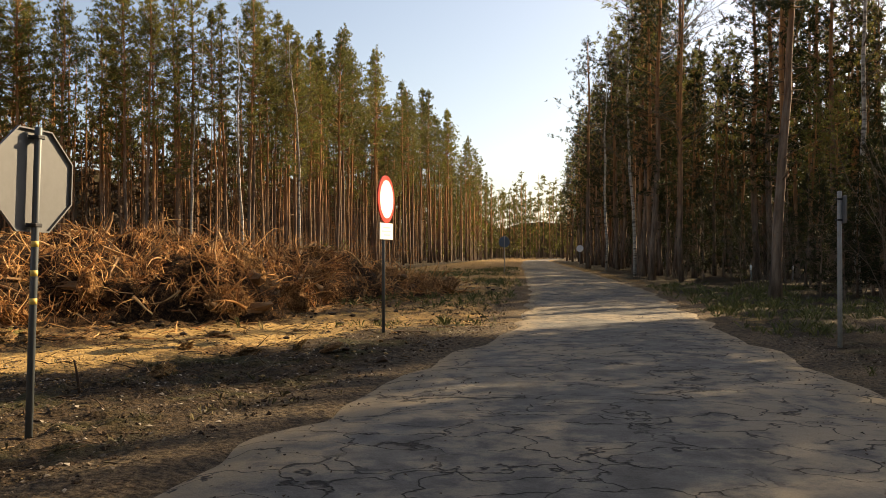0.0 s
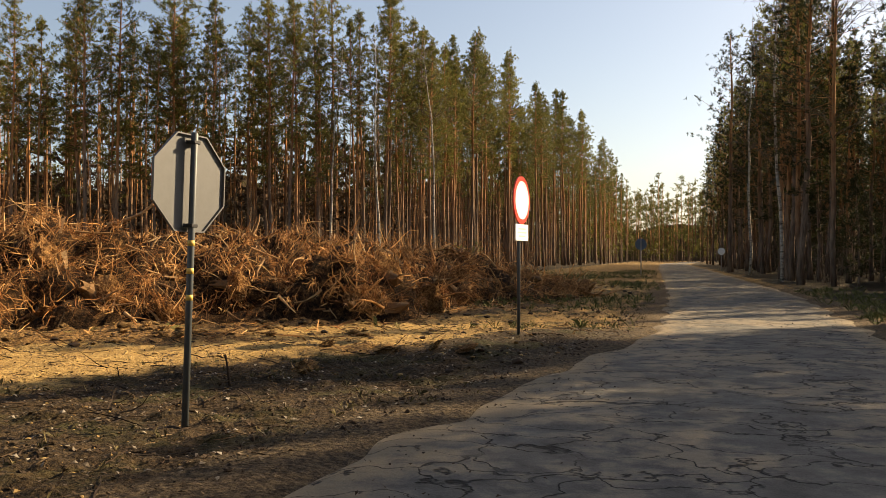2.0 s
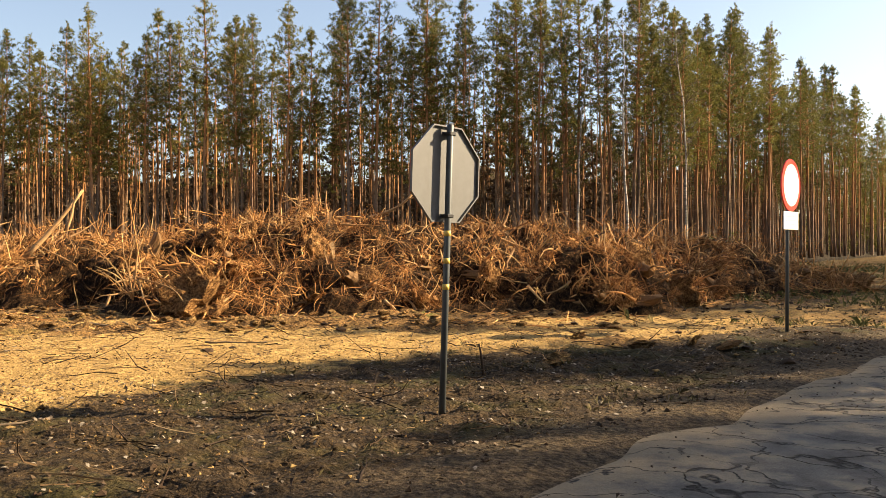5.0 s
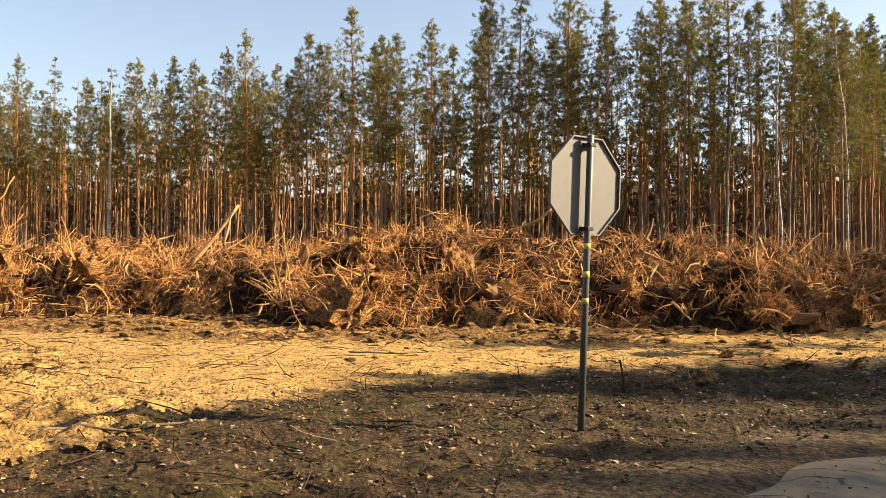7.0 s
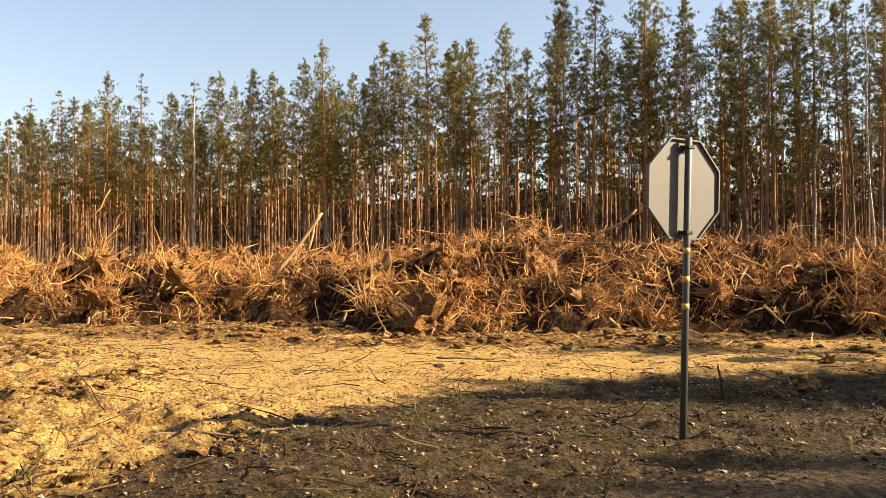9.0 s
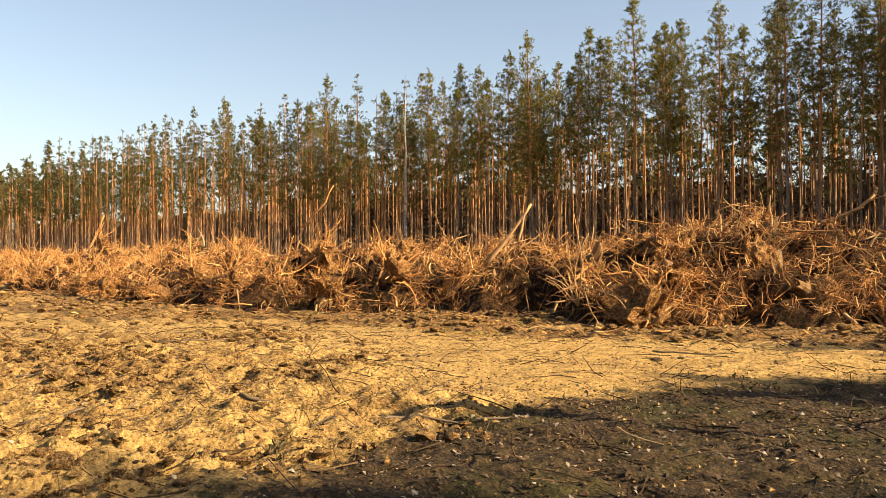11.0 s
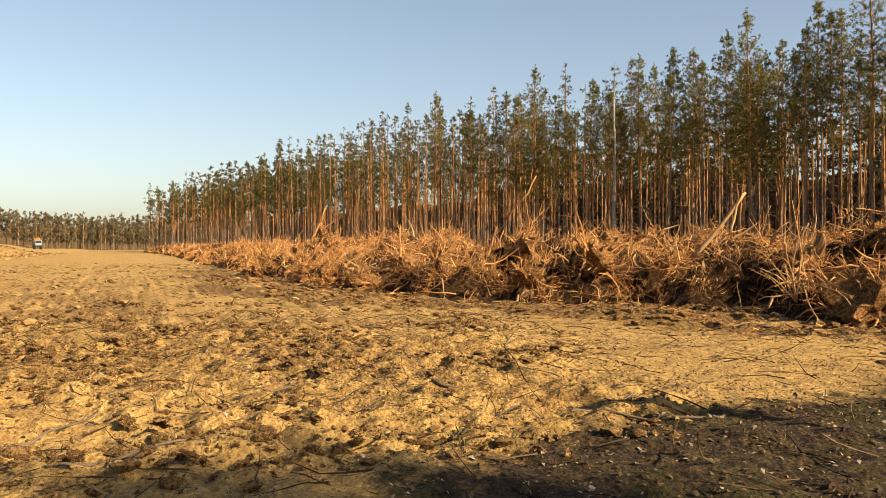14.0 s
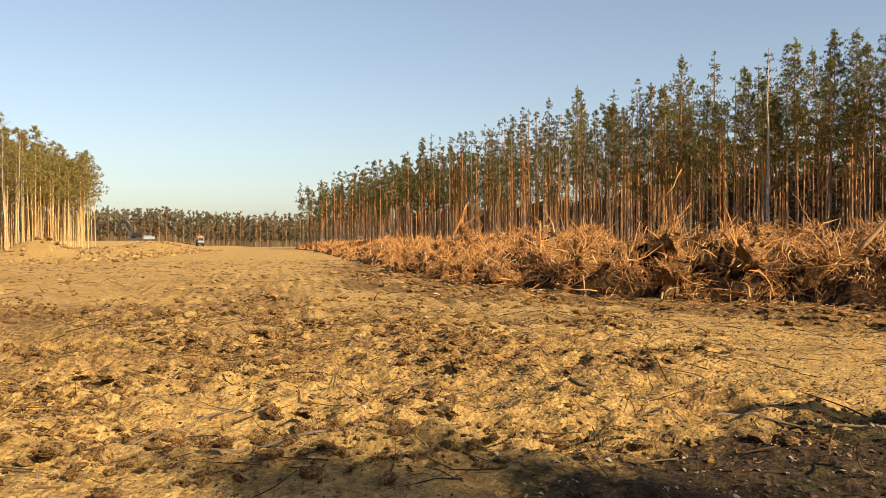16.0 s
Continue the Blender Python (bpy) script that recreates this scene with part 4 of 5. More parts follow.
def root_sprays(n, x0, x1, each, rmin, rmax, lmin, lmax):
    """Bundles of roots: fans torn from the earth, hanging beards, and sheaves that lie one way."""
    xs, ys = rng.uniform(x0, x1, n * 10), rng.uniform(3.5, 29, n * 10)
    hs = heap(xs, ys)
    slope = (hs - heap(xs, ys - 0.5)) / 0.5
    ok = (hs > 0.12) & (slope > -0.35) & (rng.random(n * 10) < (0.3 + 0.5 * np.clip(slope, 0, 2)) * (1 - 0.93 * cavity(xs, ys)))
    xs, ys = xs[ok][:n], ys[ok][:n]
    zs = heap_top(xs, ys)
    start, way, length, rad = [], [], [], []
    for x, y, z in zip(xs, ys, zs):
        nrm = np.array(normal_at(x, y))
        m = int(each * rng.uniform(0.5, 1.5))
        kind, size = rng.random(), rng.uniform(0.6, 1.3)
        main = nrm * 0.45 + rng.normal(0, 0.8, 3) * (1.2, 1, 0.6) + np.array((0, -0.35, 0.0))
        main /= np.linalg.norm(main)
        spread = (0.75, 0.3, 0.22)[0 if kind < 0.4 else 1 if kind < 0.75 else 2]
        if 0.4 <= kind < 0.75:
            main = np.array((rng.normal(0, 0.35), -0.35, -0.8 if rng.random() < 0.9 else 0.8))
        wide = 0.05 if kind < 0.4 else 0.16
        start.append(np.array((x, y, z + 0.06)) + rng.normal(0, wide, (m, 3)) * size)
        way.append(main + rng.normal(0, spread, (m, 3)))
        length.append(rng.uniform(lmin, lmax, m) * size)
        rad.append(rmin + (rmax - rmin) * rng.random(m) ** 3)
    return fibres(Geo(), np.concatenate(start), np.concatenate(way), np.concatenate(length), np.concatenate(rad))


for n, x0, x1, each, rmin, rmax, lmin, lmax, words in ((1800, -33, 1, 27, 0.003, 0.0125, 0.08, 0.38, "bundles of thin tan roots bristling from the heaps"), (620, -50, -33, 14, 0.006, 0.022, 0.15, 0.6, "bundles of tan roots on the farther heaps"),
                                                      (800, -130, -50, 11, 0.01, 0.04, 0.2, 0.9, "bundles of tan roots along the far heaps"), (380, -235, -130, 7, 0.03, 0.09, 0.5, 1.3, "tangled tan roots along the farthest heaps")):
    tagged(new("loose_roots", root_sprays(n, x0, x1, each, rmin, rmax, lmin, lmax).mesh("loose_roots", ROOTS)), words, "roots", kind="stuff")
tagged(new("thick_roots", strew_roots(2600, -46, 1, 0.007, 0.022, 0.3, 1.1, 4, 5).mesh("thick_roots", ROOTS, True)), "long crooked roots lying over the heaps", "roots", kind="stuff")
tagged(new("loose_branches", strew_roots(900, -46, 1, 0.012, 0.04, 0.25, 0.9, 5, 4, bend=0.15).mesh("loose_branches", BUTT, True)), "broken pale branches strewn over the heaps", "branches", kind="stuff")


def splinters(n):
    g = Geo()
    xs, ys = rng.uniform(-46, 1, n * 8), rng.uniform(4, 29, n * 8)
    ok = heap(xs, ys) > 0.2
    for x, y in zip(xs[ok][:n], ys[ok][:n]):
        m = Matrix.Translation((x, y, float(heap_top(x, y)) + rng.uniform(0.0, 0.25))) @ Euler(rng.uniform(0, 6.3, 3)).to_matrix().to_4x4()
        ln, w = 0.08 + 0.3 * rng.random() ** 2, 0.015 + 0.06 * rng.random() ** 2
        v = [m @ Vector(c) for c in ((-ln, -w, 0), (ln * 0.8, -w * 0.6, 0), (ln, w * 0.3, 0), (-ln * 0.7, w, 0), (-ln * 0.9, 0, 0.03), (ln * 0.9, 0, 0.03))]
        g.add([c[:] for c in v], [(0, 3, 2, 1), (0, 1, 5, 4), (1, 2, 5), (2, 3, 4, 5), (3, 0, 4)])
    return g


tagged(new("wood_splinters", splinters(520).mesh("wood_splinters", BUTT)), "pale splintered wood scraps in the heaps", "wood scraps", kind="stuff")


def laid(p, x, y, r):
    """Lets a line follow the ground."""
    p[:, 2] = height(p[:, 0] + x, p[:, 1] + y) + r * 0.7 - float(height(x, y))
    return p


def crooked(name, label, category, start, way, length, r, mat, sides=7, n=7, bend=0.12, sag=0.0, forks=2, group="", flat=False):
    """A log, branch or stick with its side shoots."""
    root = tagged(new(name), label, category, group)
    g = Geo()
    p = curl((0, 0, 0), way, length, n, bend, sag)
    if flat:
        p = laid(p, start[0], start[1], r)
    tube(g, p, np.linspace(r, r * 0.55, n) * (1 + 0.1 * rng.normal(0, 1, n)), sides)
    part("stem", g.mesh("stem", mat, True), root)
    for _ in range(forks):
        k = int(rng.integers(2, n - 1))
        s = Geo()
        q = curl(p[k], p[k] - p[k - 1] + rng.normal(0, 0.35 * length / n, 3), length * rng.uniform(0.2, 0.4), 4, 0.2)
        if flat:
            q = laid(q, start[0], start[1], r * 0.5)
        tube(s, q, np.linspace(r * 0.5, r * 0.15, 4), 5)
        part("side_branch", s.mesh("side_branch", mat, True), root)
    root.location = start
    return root



crooked("broken_log", "pale barkless log leaning on the heap", "log", (-16.5, 12.6, 1.05), (0.52, 1.13, 1.37), 1.95, 0.06, BUTT, bend=0.04)
crooked("broken_branch", "short pale branch propped against the leaning log", "branch", (-15.8, 13.1, 1.65), (-0.17, 0.5, 0.8), 1.0, 0.035, BUTT, bend=0.08, forks=1)
crooked("broken_branch", "forked pale branch sticking out of the heap", "branch", (-10.3, 17.0, 2.0), (0.8, 0.3, 0.3), 1.2, 0.045, BUTT, bend=0.12)
crooked("broken_branch", "bent branch rising from the far heap", "branch", (-46, 9.6, 1.5), (0.35, 0.3, 1), 2.2, 0.07, ROOTS, bend=0.1, forks=1)
crooked("broken_branch", "thin upright stick in the root tangle", "branch", (-12.75, 12.35, 0.35), (-0.02, 0.0, 1), 1.9, 0.018, ROOTS, bend=0.05, forks=2)
for dx, dz, ln in ((-0.5, 1.0, 1.3), (-0.25, 1.1, 1.5), (0.05, 1.0, 1.1), (0.3, 0.8, 1.2), (0.7, -0.15, 1.5), (0.9, -0.3, 1.7), (-0.8, 0.5, 0.9)):
    crooked("pale_root", "long pale root of a sprawling fan before the heap", "root", (-12.2, 11.6, 0.32 if dz > 0 else 0.75), (dx, -0.1, dz), ln, 0.016, BUTT, 5, 7, 0.1, 0.0, 1, "pale fan of roots")
crooked("broken_branch", "curled root arching over the heap", "branch", (-20.5, 9.6, 2.1), (0.4, 0.2, 0.35), 1.5, 0.03, ROOTS, bend=0.25, sag=0.1, forks=1)
# ---- signs ----
def ring_face(n, r, z, spin=0.0):
    a = np.arange(n) * 2 * np.pi / n + spin
    return [(r * math.cos(t), r * math.sin(t), z) for t in a]


def plate(g, n, r, thick, spin=0.0, lip=0.0, lipw=0.012):
    """A flat plate in its xy plane, from z = -thick to 0; a lip stands up at the rim on the +z side."""
    rings = [ring_face(n, r, -thick, spin), ring_face(n, r, lip, spin)]
    faces = [tuple(range(n - 1, -1, -1))] + [(j, (j + 1) % n, n + (j + 1) % n, n + j) for j in range(n)]
    if lip:
        rings += [ring_face(n, r - lipw, lip, spin), ring_face(n, r - lipw, 0, spin)]
        faces += [(n + j, n + (j + 1) % n, 2 * n + (j + 1) % n, 2 * n + j) for j in range(n)]
        faces += [(2 * n + j, 2 * n + (j + 1) % n, 3 * n + (j + 1) % n, 3 * n + j) for j in range(n)]
        faces += [tuple(range(3 * n, 4 * n))]
    else:
        faces += [tuple(range(n, 2 * n))]
    return g.add(np.concatenate(rings), faces)


def upright(normal_deg, z, off=0.0):
    """Turns a plate's +z to a level direction, degrees from +x, at height z."""
    c, s = math.cos(radians(normal_deg)), math.sin(radians(normal_deg))
    return Matrix(((-s, 0, c, c * off), (c, 0, s, s * off), (0, 1, 0, z), (0, 0, 0, 1)))


def post_mesh(h, r, name="post"):
    g = Geo()
    tube(g, ((0, 0, -0.3), (0, 0, h * 0.5), (0, 0, h - 0.01), (0, 0, h)), (r, r, r, r * 0.7), 14)
    return g


def band(parent, z, r, mat, name="band", tall=0.045):
    g = Geo()
    tube(g, ((0, 0, z - tall / 2), (0, 0, z + tall / 2)), (r, r), 14)
    return part(name, g.mesh(name, mat, True), parent)


def clamp(parent, z, nd):
    g = Geo()
    box(g, 0, 0, 0, 0.12, 0.03, 0.01, upright(nd, z, -0.035), 0.003)
    box(g, 0, 0, -0.035, 0.045, 0.026, 0.05, upright(nd, z, 0.0), 0.003)
    box(g, 0, 0, 0, 0.074, 0.03, 0.068, upright(nd, z, 0.0), 0.006)
    return part("clamp", g.mesh("clamp", DARK), parent)


stop = tagged(new("octagonal_sign"), "octagonal road sign seen from its bare metal back", "road sign")
stop.matrix_basis = Matrix.Translation((-3.11, 6.21, float(height(-3.11, 6.21)))) @ Matrix(((1, 0, 0.05, 0), (0, 1, 0.024, 0), (0, 0, 1, 0), (0, 0, 0, 1)))
part("post", post_mesh(2.36, 0.028).mesh("post", POST, True), stop)
ND = -18.0
g = plate(Geo(), 8, 0.39 / math.cos(math.pi / 8), 0.003, math.pi / 8, 0.022)
part("plate", g.mesh("plate", ALU), stop, "dull grey metal back", upright(ND, 1.96, -0.062) @ pose(0.02, 0, 0))
g = plate(Geo(), 8, 0.388 / math.cos(math.pi / 8), 0.001, math.pi / 8)
part("face", g.mesh("face", RED), stop, "red reflective front", upright(ND, 1.96, -0.068) @ pose(0.02, 0, 0))
for z in (2.28, 1.62):
    clamp(stop, z, ND)
for z in (1.48, 1.26, 1.05):
    band(stop, z, 0.0288, YELLOW)

stop2 = tagged(new("round_sign"), "round white sign with red rim and plate below", "road sign")
stop2.location = (-1.0, 13.7, float(height(-1.0, 13.7)))
part("post", post_mesh(2.58, 0.028).mesh("post", POST, True), stop2)
NR = -16.0
disc = part("disc", plate(Geo(), 48, 0.39, 0.02).mesh("disc", RED, False), stop2, "red rim of the disc", upright(NR, 2.2, 0.055))
part("white_field", plate(Geo(), 48, 0.315, 0.002).mesh("white_field", WHITE), disc, at=pose(0, 0, 0.005))
g = box(Geo(), 0, 0, 0, 0.6, 0.27, 0.016, None, 0.004)
tab = part("plate", g.mesh("plate", WHITE), stop2, "white rectangular plate with faint lettering", upright(NR, 1.67, 0.05))
PALE_TEXT = make_paint("faded_lettering", (0.52, 0.52, 0.5), 0.5)
for k, (w, y) in enumerate(((0.34, 0.06), (0.42, 0.0), (0.3, -0.06))):
    part("lettering", box(Geo(), 0, y, 0.009, w, 0.022, 0.002).mesh("lettering", PALE_TEXT), tab)
for z in (2.35, 2.02, 1.67):
    clamp(stop2, z, NR)

side = tagged(new("edge_on_sign"), "weathered grey post with narrow sign turned edge-on", "road sign")
side.location = (5.72, 12.0, float(height(5.72, 12.0)))
OLD = make_paint("weathered_grey_paint", (0.30, 0.29, 0.27), 0.7, 0.1, 0.5)
part("post", post_mesh(2.27, 0.033).mesh("post", OLD, True), side)
part("plate", box(Geo(), 0, 0, 0, 0.42, 0.4, 0.012, None, 0.004).mesh("plate", ALU), side, "", upright(-12.0, 2.0, 0.045))
for z in (2.15, 1.85):
    clamp(side, z, -12.0)

far = tagged(new("round_sign"), "distant round road sign seen from its bluish back", "road sign")
far.location = (4.15, 57, float(height(4.15, 57)))
part("post", post_mesh(2.5, 0.035).mesh("post", OLD, True), far)
part("plate", plate(Geo(), 24, 0.39, 0.01, 0, 0.02).mesh("plate", BLUE), far, "", upright(-80, 2.1, -0.06))
far2 = tagged(new("round_sign"), "small pale road sign in the shade", "road sign")
far2.location = (13.1, 80, 0)
part("post", post_mesh(2.1, 0.035).mesh("post", OLD, True), far2)
part("plate", plate(Geo(), 24, 0.33, 0.01).mesh("plate", WHITE), far2, "", upright(-95, 1.8, 0.05))
for x, y in ((14.6, 39.5), (16.8, 40.0)):
    mk = tagged(new("marker_post"), "short thin marker stake with white top", "marker post", "marker posts")
    mk.location = (x, y, float(height(x, y)))
    g = Geo()
    tube(g, ((0, 0, -0.2), (0, 0, 0.75), (0, 0, 0.77)), (0.04, 0.04, 0.02), 8)
    part("stake", g.mesh("stake", OLD, True), mk)
    g = Geo()
    tube(g, ((0, 0, 0.5), (0, 0, 0.72)), (0.048, 0.048), 8)
    part("cap", g.mesh("cap", WHITE, True), mk, "white reflector")
# ---- small things on the ground ----
def strew(n, x0, x1, y0, y1, chance):
    """Places where chance(x, y) beats a throw."""
    x, y = rng.uniform(x0, x1, n), rng.uniform(y0, y1, n)
    ok = rng.random(n) < chance(x, y)
    return x[ok], y[ok], height(x[ok], y[ok])


def blob(r):
    bm = bmesh.new()
    bmesh.ops.create_icosphere(bm, subdivisions=1, radius=r)
    off = Vector(rng.uniform(0, 50, 3))
    for v in bm.verts:
        v.co *= 1 + 0.8 * noise.noise(v.co / r * 1.7 + off)
        v.co.z *= 0.5
    out = np.array([v.co[:] for v in bm.verts]), [[v.index for v in f.verts] for f in bm.faces]
    bm.free()
    return out


BLOBS = [blob(1.0) for _ in range(8)]
OCTA = [((1, 0, 0), (-1, 0, 0), (0, 1, 0), (0, -1, 0), (0, 0, 1), (0, 0, -1)), ((0, 2, 4), (2, 1, 4), (1, 3, 4), (3, 0, 4), (2, 0, 5), (1, 2, 5), (3, 1, 5), (0, 3, 5))]
CRUMBS = [(np.array(OCTA[0], float) * rng.uniform(0.45, 1.25, (6, 1)) + rng.normal(0, 0.15, (6, 3)), OCTA[1]) for _ in range(12)]


def clods(name, xs, ys, zs, rmin, rmax, mat, label, category, power=3.0, shapes=BLOBS):
    g = Geo()
    for x, y, z in zip(xs, ys, zs):
        v, f = shapes[int(rng.integers(0, len(shapes)))]
        r = rmin + (rmax - rmin) * rng.random() ** power
        a = rng.uniform(0, 6.28)
        c, s = math.cos(a), math.sin(a)
        g.add(np.column_stack((v[:, 0] * c - v[:, 1] * s, v[:, 0] * s + v[:, 1] * c, v[:, 2])) * r + (x, y, z + r * 0.08), f)
    return tagged(new(name, g.mesh(name, mat)), label, category, kind="stuff")


off_road = lambda x, y: smooth(0.0, 0.5, road_side(x, y)) * (heap(x, y) < 0.1)
xs, ys, zs = strew(20000, -18, 4, -5, 17, lambda x, y: off_road(x, y) * (0.09 + 0.75 * churned(x, y)))
clods("earth_clods", xs, ys, zs, 0.008, 0.045, CLOD, "crumbled clods of brown earth on the sand", "earth clods")
foot = lambda x, y: (heap(x, y) < 0.15) * smooth(0.02, 0.6, np.maximum(heap(x, y + 1.3), np.maximum(heap(x + 0.6, y + 2.6 + vnoise(x, y, 1.4)), 0.5 * heap(x, y + 3.9))))
xs, ys, zs = strew(24000, -40, 2, 3, 24, lambda x, y: 0.85 * foot(x, y) * smooth(-0.4, 0.2, vnoise(x, y, 0.9)))
clods("earth_clods", xs, ys, zs + 0.01, 0.02, 0.13, TURF, "torn brown earth along the foot of the heaps", "earth clods", 2.5)
xs, ys, zs = strew(16000, -40, 2, 3, 24, lambda x, y: 0.4 * foot(x, y))
clods("dark_earth", xs, ys, zs, 0.012, 0.06, SOIL, "dark damp earth along the foot of the heaps", "earth clods", 2.0)
west_dug = lambda x, y: churned(x, y, 1.0) * smooth(-0.35, 0.3, vnoise(x, y, 1.0)) * (heap(x, y) < 0.1)
xs, ys, zs = strew(9000, -22, -4.5, -6, 7, lambda x, y: off_road(x, y) * 0.5 * west_dug(x, y))
clods("earth_clods", xs, ys, zs + 0.015, 0.02, 0.09, TURF, "lumps of dug brown earth over the sand", "earth clods", 1.8)
xs, ys, zs = strew(60000, -17, -4.5, -6, 7, lambda x, y: off_road(x, y) * 0.8 * west_dug(x + 0.2, y - 0.2) * smooth(-0.1, 0.3, vnoise(x, y, 0.45)))
clods("earth_crumbs", xs, ys, zs + 0.008, 0.01, 0.045, TURF, "brown crumbs of dug turf in patches on the sand", "earth crumbs", 1.6, CRUMBS)
xs, ys, zs = strew(5200, -24, -4.5, -6, 7, lambda x, y: off_road(x, y) * 0.5 * west_dug(x + 0.4, y))
clods("dark_earth", xs, ys, zs, 0.008, 0.035, SOIL, "dark crumbs of turf and soil on the sand", "earth clods", 2.2)
xs, ys, zs = strew(52000, -14, -3, -3, 9, lambda x, y: off_road(x, y) * (0.1 + 0.6 * churned(x, y, 0.9)) * smooth(16, 6, np.hypot(x, y)))
clods("earth_crumbs", xs, ys, zs, 0.005, 0.02, CLOD, "fine crumbs of dug earth over the sand", "earth crumbs", 2.5, CRUMBS)
xs, ys, zs = strew(9000, -75, -14, -22, 9, lambda x, y: off_road(x, y) * (0.08 + 0.6 * churned(x, y)))
clods("earth_clods", xs, ys, zs, 0.03, 0.13, CLOD, "rough clods of earth over the clearing", "earth clods")
xs, ys, zs = strew(3000, -200, -62, -34, -12, lambda x, y: 0.75 + 0 * x)
clods("sand_lumps", xs, ys, zs, 0.05, 0.35, CLOD, "rough lumps on the sandy bank before the far wood", "earth clods", 2.5, CRUMBS)
xs, ys, zs = strew(2600, -9, 8, 8, 40, lambda x, y: off_road(x, y) * (0.1 + 0.5 * churned(x, y)))
clods("earth_clods", xs, ys, zs, 0.02, 0.1, SOIL, "dark clods of torn turf along the road", "earth clods")


def sticks(name, xs, ys, zs, lmin, lmax, r, mat, label, category, pts=4):
    g = Geo()
    for x, y, z in zip(xs, ys, zs):
        a = rng.uniform(0, 6.28)
        p = curl((x, y, z + r), (math.cos(a), math.sin(a), rng.normal(0.02, 0.12)), rng.uniform(lmin, lmax), pts, 0.16)
        p[:, 2] = np.maximum(p[:, 2], height(p[:, 0], p[:, 1]) + r * 0.4)
        tube(g, p, np.linspace(1, 0.4, pts) * r * rng.uniform(0.5, 1.5), 3, False)
    return tagged(new(name, g.mesh(name, mat)), label, category, kind="stuff")


xs, ys, zs = strew(7200, -18, 4, -5, 17, lambda x, y: off_road(x, y) * (0.25 + 0.4 * churned(x, y)))
sticks("small_twigs", xs, ys, zs, 0.06, 0.45, 0.005, CHIP, "short dry twigs and root ends on the sand", "twigs")
xs, ys, zs = strew(2600, -70, -14, -18, 9, lambda x, y: off_road(x, y) * 0.5)
sticks("small_twigs", xs, ys, zs, 0.15, 0.8, 0.012, CHIP, "scattered dry twigs over the clearing", "twigs")
xs, ys, zs = strew(2600, -16, -2, -5, 16, lambda x, y: off_road(x, y) * 0.5)
sticks("dark_twigs", xs, ys, zs, 0.1, 0.6, 0.006, SOIL, "dark broken twigs half sunk in sand", "twigs")
xs, ys, zs = strew(4500, -16, -3.5, -4, 8, lambda x, y: off_road(x, y) * (0.12 + 0.5 * churned(x, y, 0.9)))
sticks("root_fibres", xs, ys, zs, 0.03, 0.17, 0.003, CHIP, "torn root fibres strewn over the dug sand", "root fibres", 3)
xs, ys, zs = strew(16000, -16, -3.5, -4, 8, lambda x, y: off_road(x, y) * (0.05 + 0.6 * churned(x, y, 0.9) * smooth(-0.1, 0.4, vnoise(x + 5, y, 1.2))))
flakes_at = (xs, ys, zs)


def flakes(name, xs, ys, zs, smin, smax, mat, label, category):
    """Dead leaves and wood chips: small bent pieces."""
    n = len(xs)
    c = np.column_stack((xs, ys, zs + 0.008))
    a = rng.uniform(0, 6.28, n)
    s = rng.uniform(smin, smax, n)
    u = np.column_stack((np.cos(a), np.sin(a), rng.normal(0, 0.3, n))) * s[:, None]
    w = np.column_stack((-np.sin(a), np.cos(a), rng.normal(0, 0.3, n))) * (s * rng.uniform(0.35, 0.8, n))[:, None]
    lift = np.column_stack((np.zeros(n), np.zeros(n), s * rng.uniform(0.1, 0.5, n)))
    v = np.stack((c - u, c - w + lift, c + u, c + w + lift), 1).reshape(-1, 3)
    i = np.arange(n) * 4
    f = np.concatenate((np.column_stack((i, i + 1, i + 3)), np.column_stack((i + 1, i + 2, i + 3))))
    return tagged(new(name, Geo().add(v, f).mesh(name, mat)), label, category, kind="stuff")


xs, ys, zs = strew(60000, -12, 6, 1.5, 22, lambda x, y: off_road(x, y) * (0.05 + 0.85 * littered(x, y)))
flakes("dead_leaves", xs, ys, zs, 0.008, 0.03, LITTER, "pale dead leaves and wood chips in the litter", "leaf litter")
flakes("dead_leaves", *flakes_at, 0.01, 0.03, LITTER, "pale chips and leaves on the dug sand", "leaf litter")
xs, ys, zs = strew(36000, -18, 4, -5, 17, lambda x, y: off_road(x, y) * (0.15 + 0.4 * churned(x, y)))
flakes("bark_scraps", xs, ys, zs, 0.006, 0.02, SOIL, "dark bark scraps and needles on the sand", "bark scraps")
xs, ys, zs = strew(70000, -17, -2, -4, 15, lambda x, y: off_road(x, y) * (1 - 0.8 * littered(x, y)) * (0.12 + 0.6 * smooth(-0.25, 0.35, vnoise(x * 0.6, y * 1.5, 0.6))))
flakes("bark_scraps", xs, ys, zs, 0.006, 0.022, CHIP, "brown bark crumbs and torn fibres on the sand", "bark scraps")
xs, ys, zs = strew(26000, -6, 4, 1.5, 22, lambda x, y: smooth(0.0, 0.15, road_side(x, y)) * smooth(2.0, 0.5, road_side(x, y)) * (0.25 + 0.6 * smooth(-0.2, 0.4, vnoise(x, y, 0.7))))
flakes("dead_leaves", xs, ys, zs, 0.005, 0.018, CHIP, "brown needles and small chips beside the road", "leaf litter")
xs, ys, zs = strew(9000, -6, 4, 1.5, 22, lambda x, y: smooth(0.0, 0.15, road_side(x, y)) * smooth(3.0, 0.5, road_side(x, y)))
clods("earth_crumbs", xs, ys, zs, 0.006, 0.03, SOIL, "dark crumbs of soil along the road", "earth crumbs", 2.5, CRUMBS)
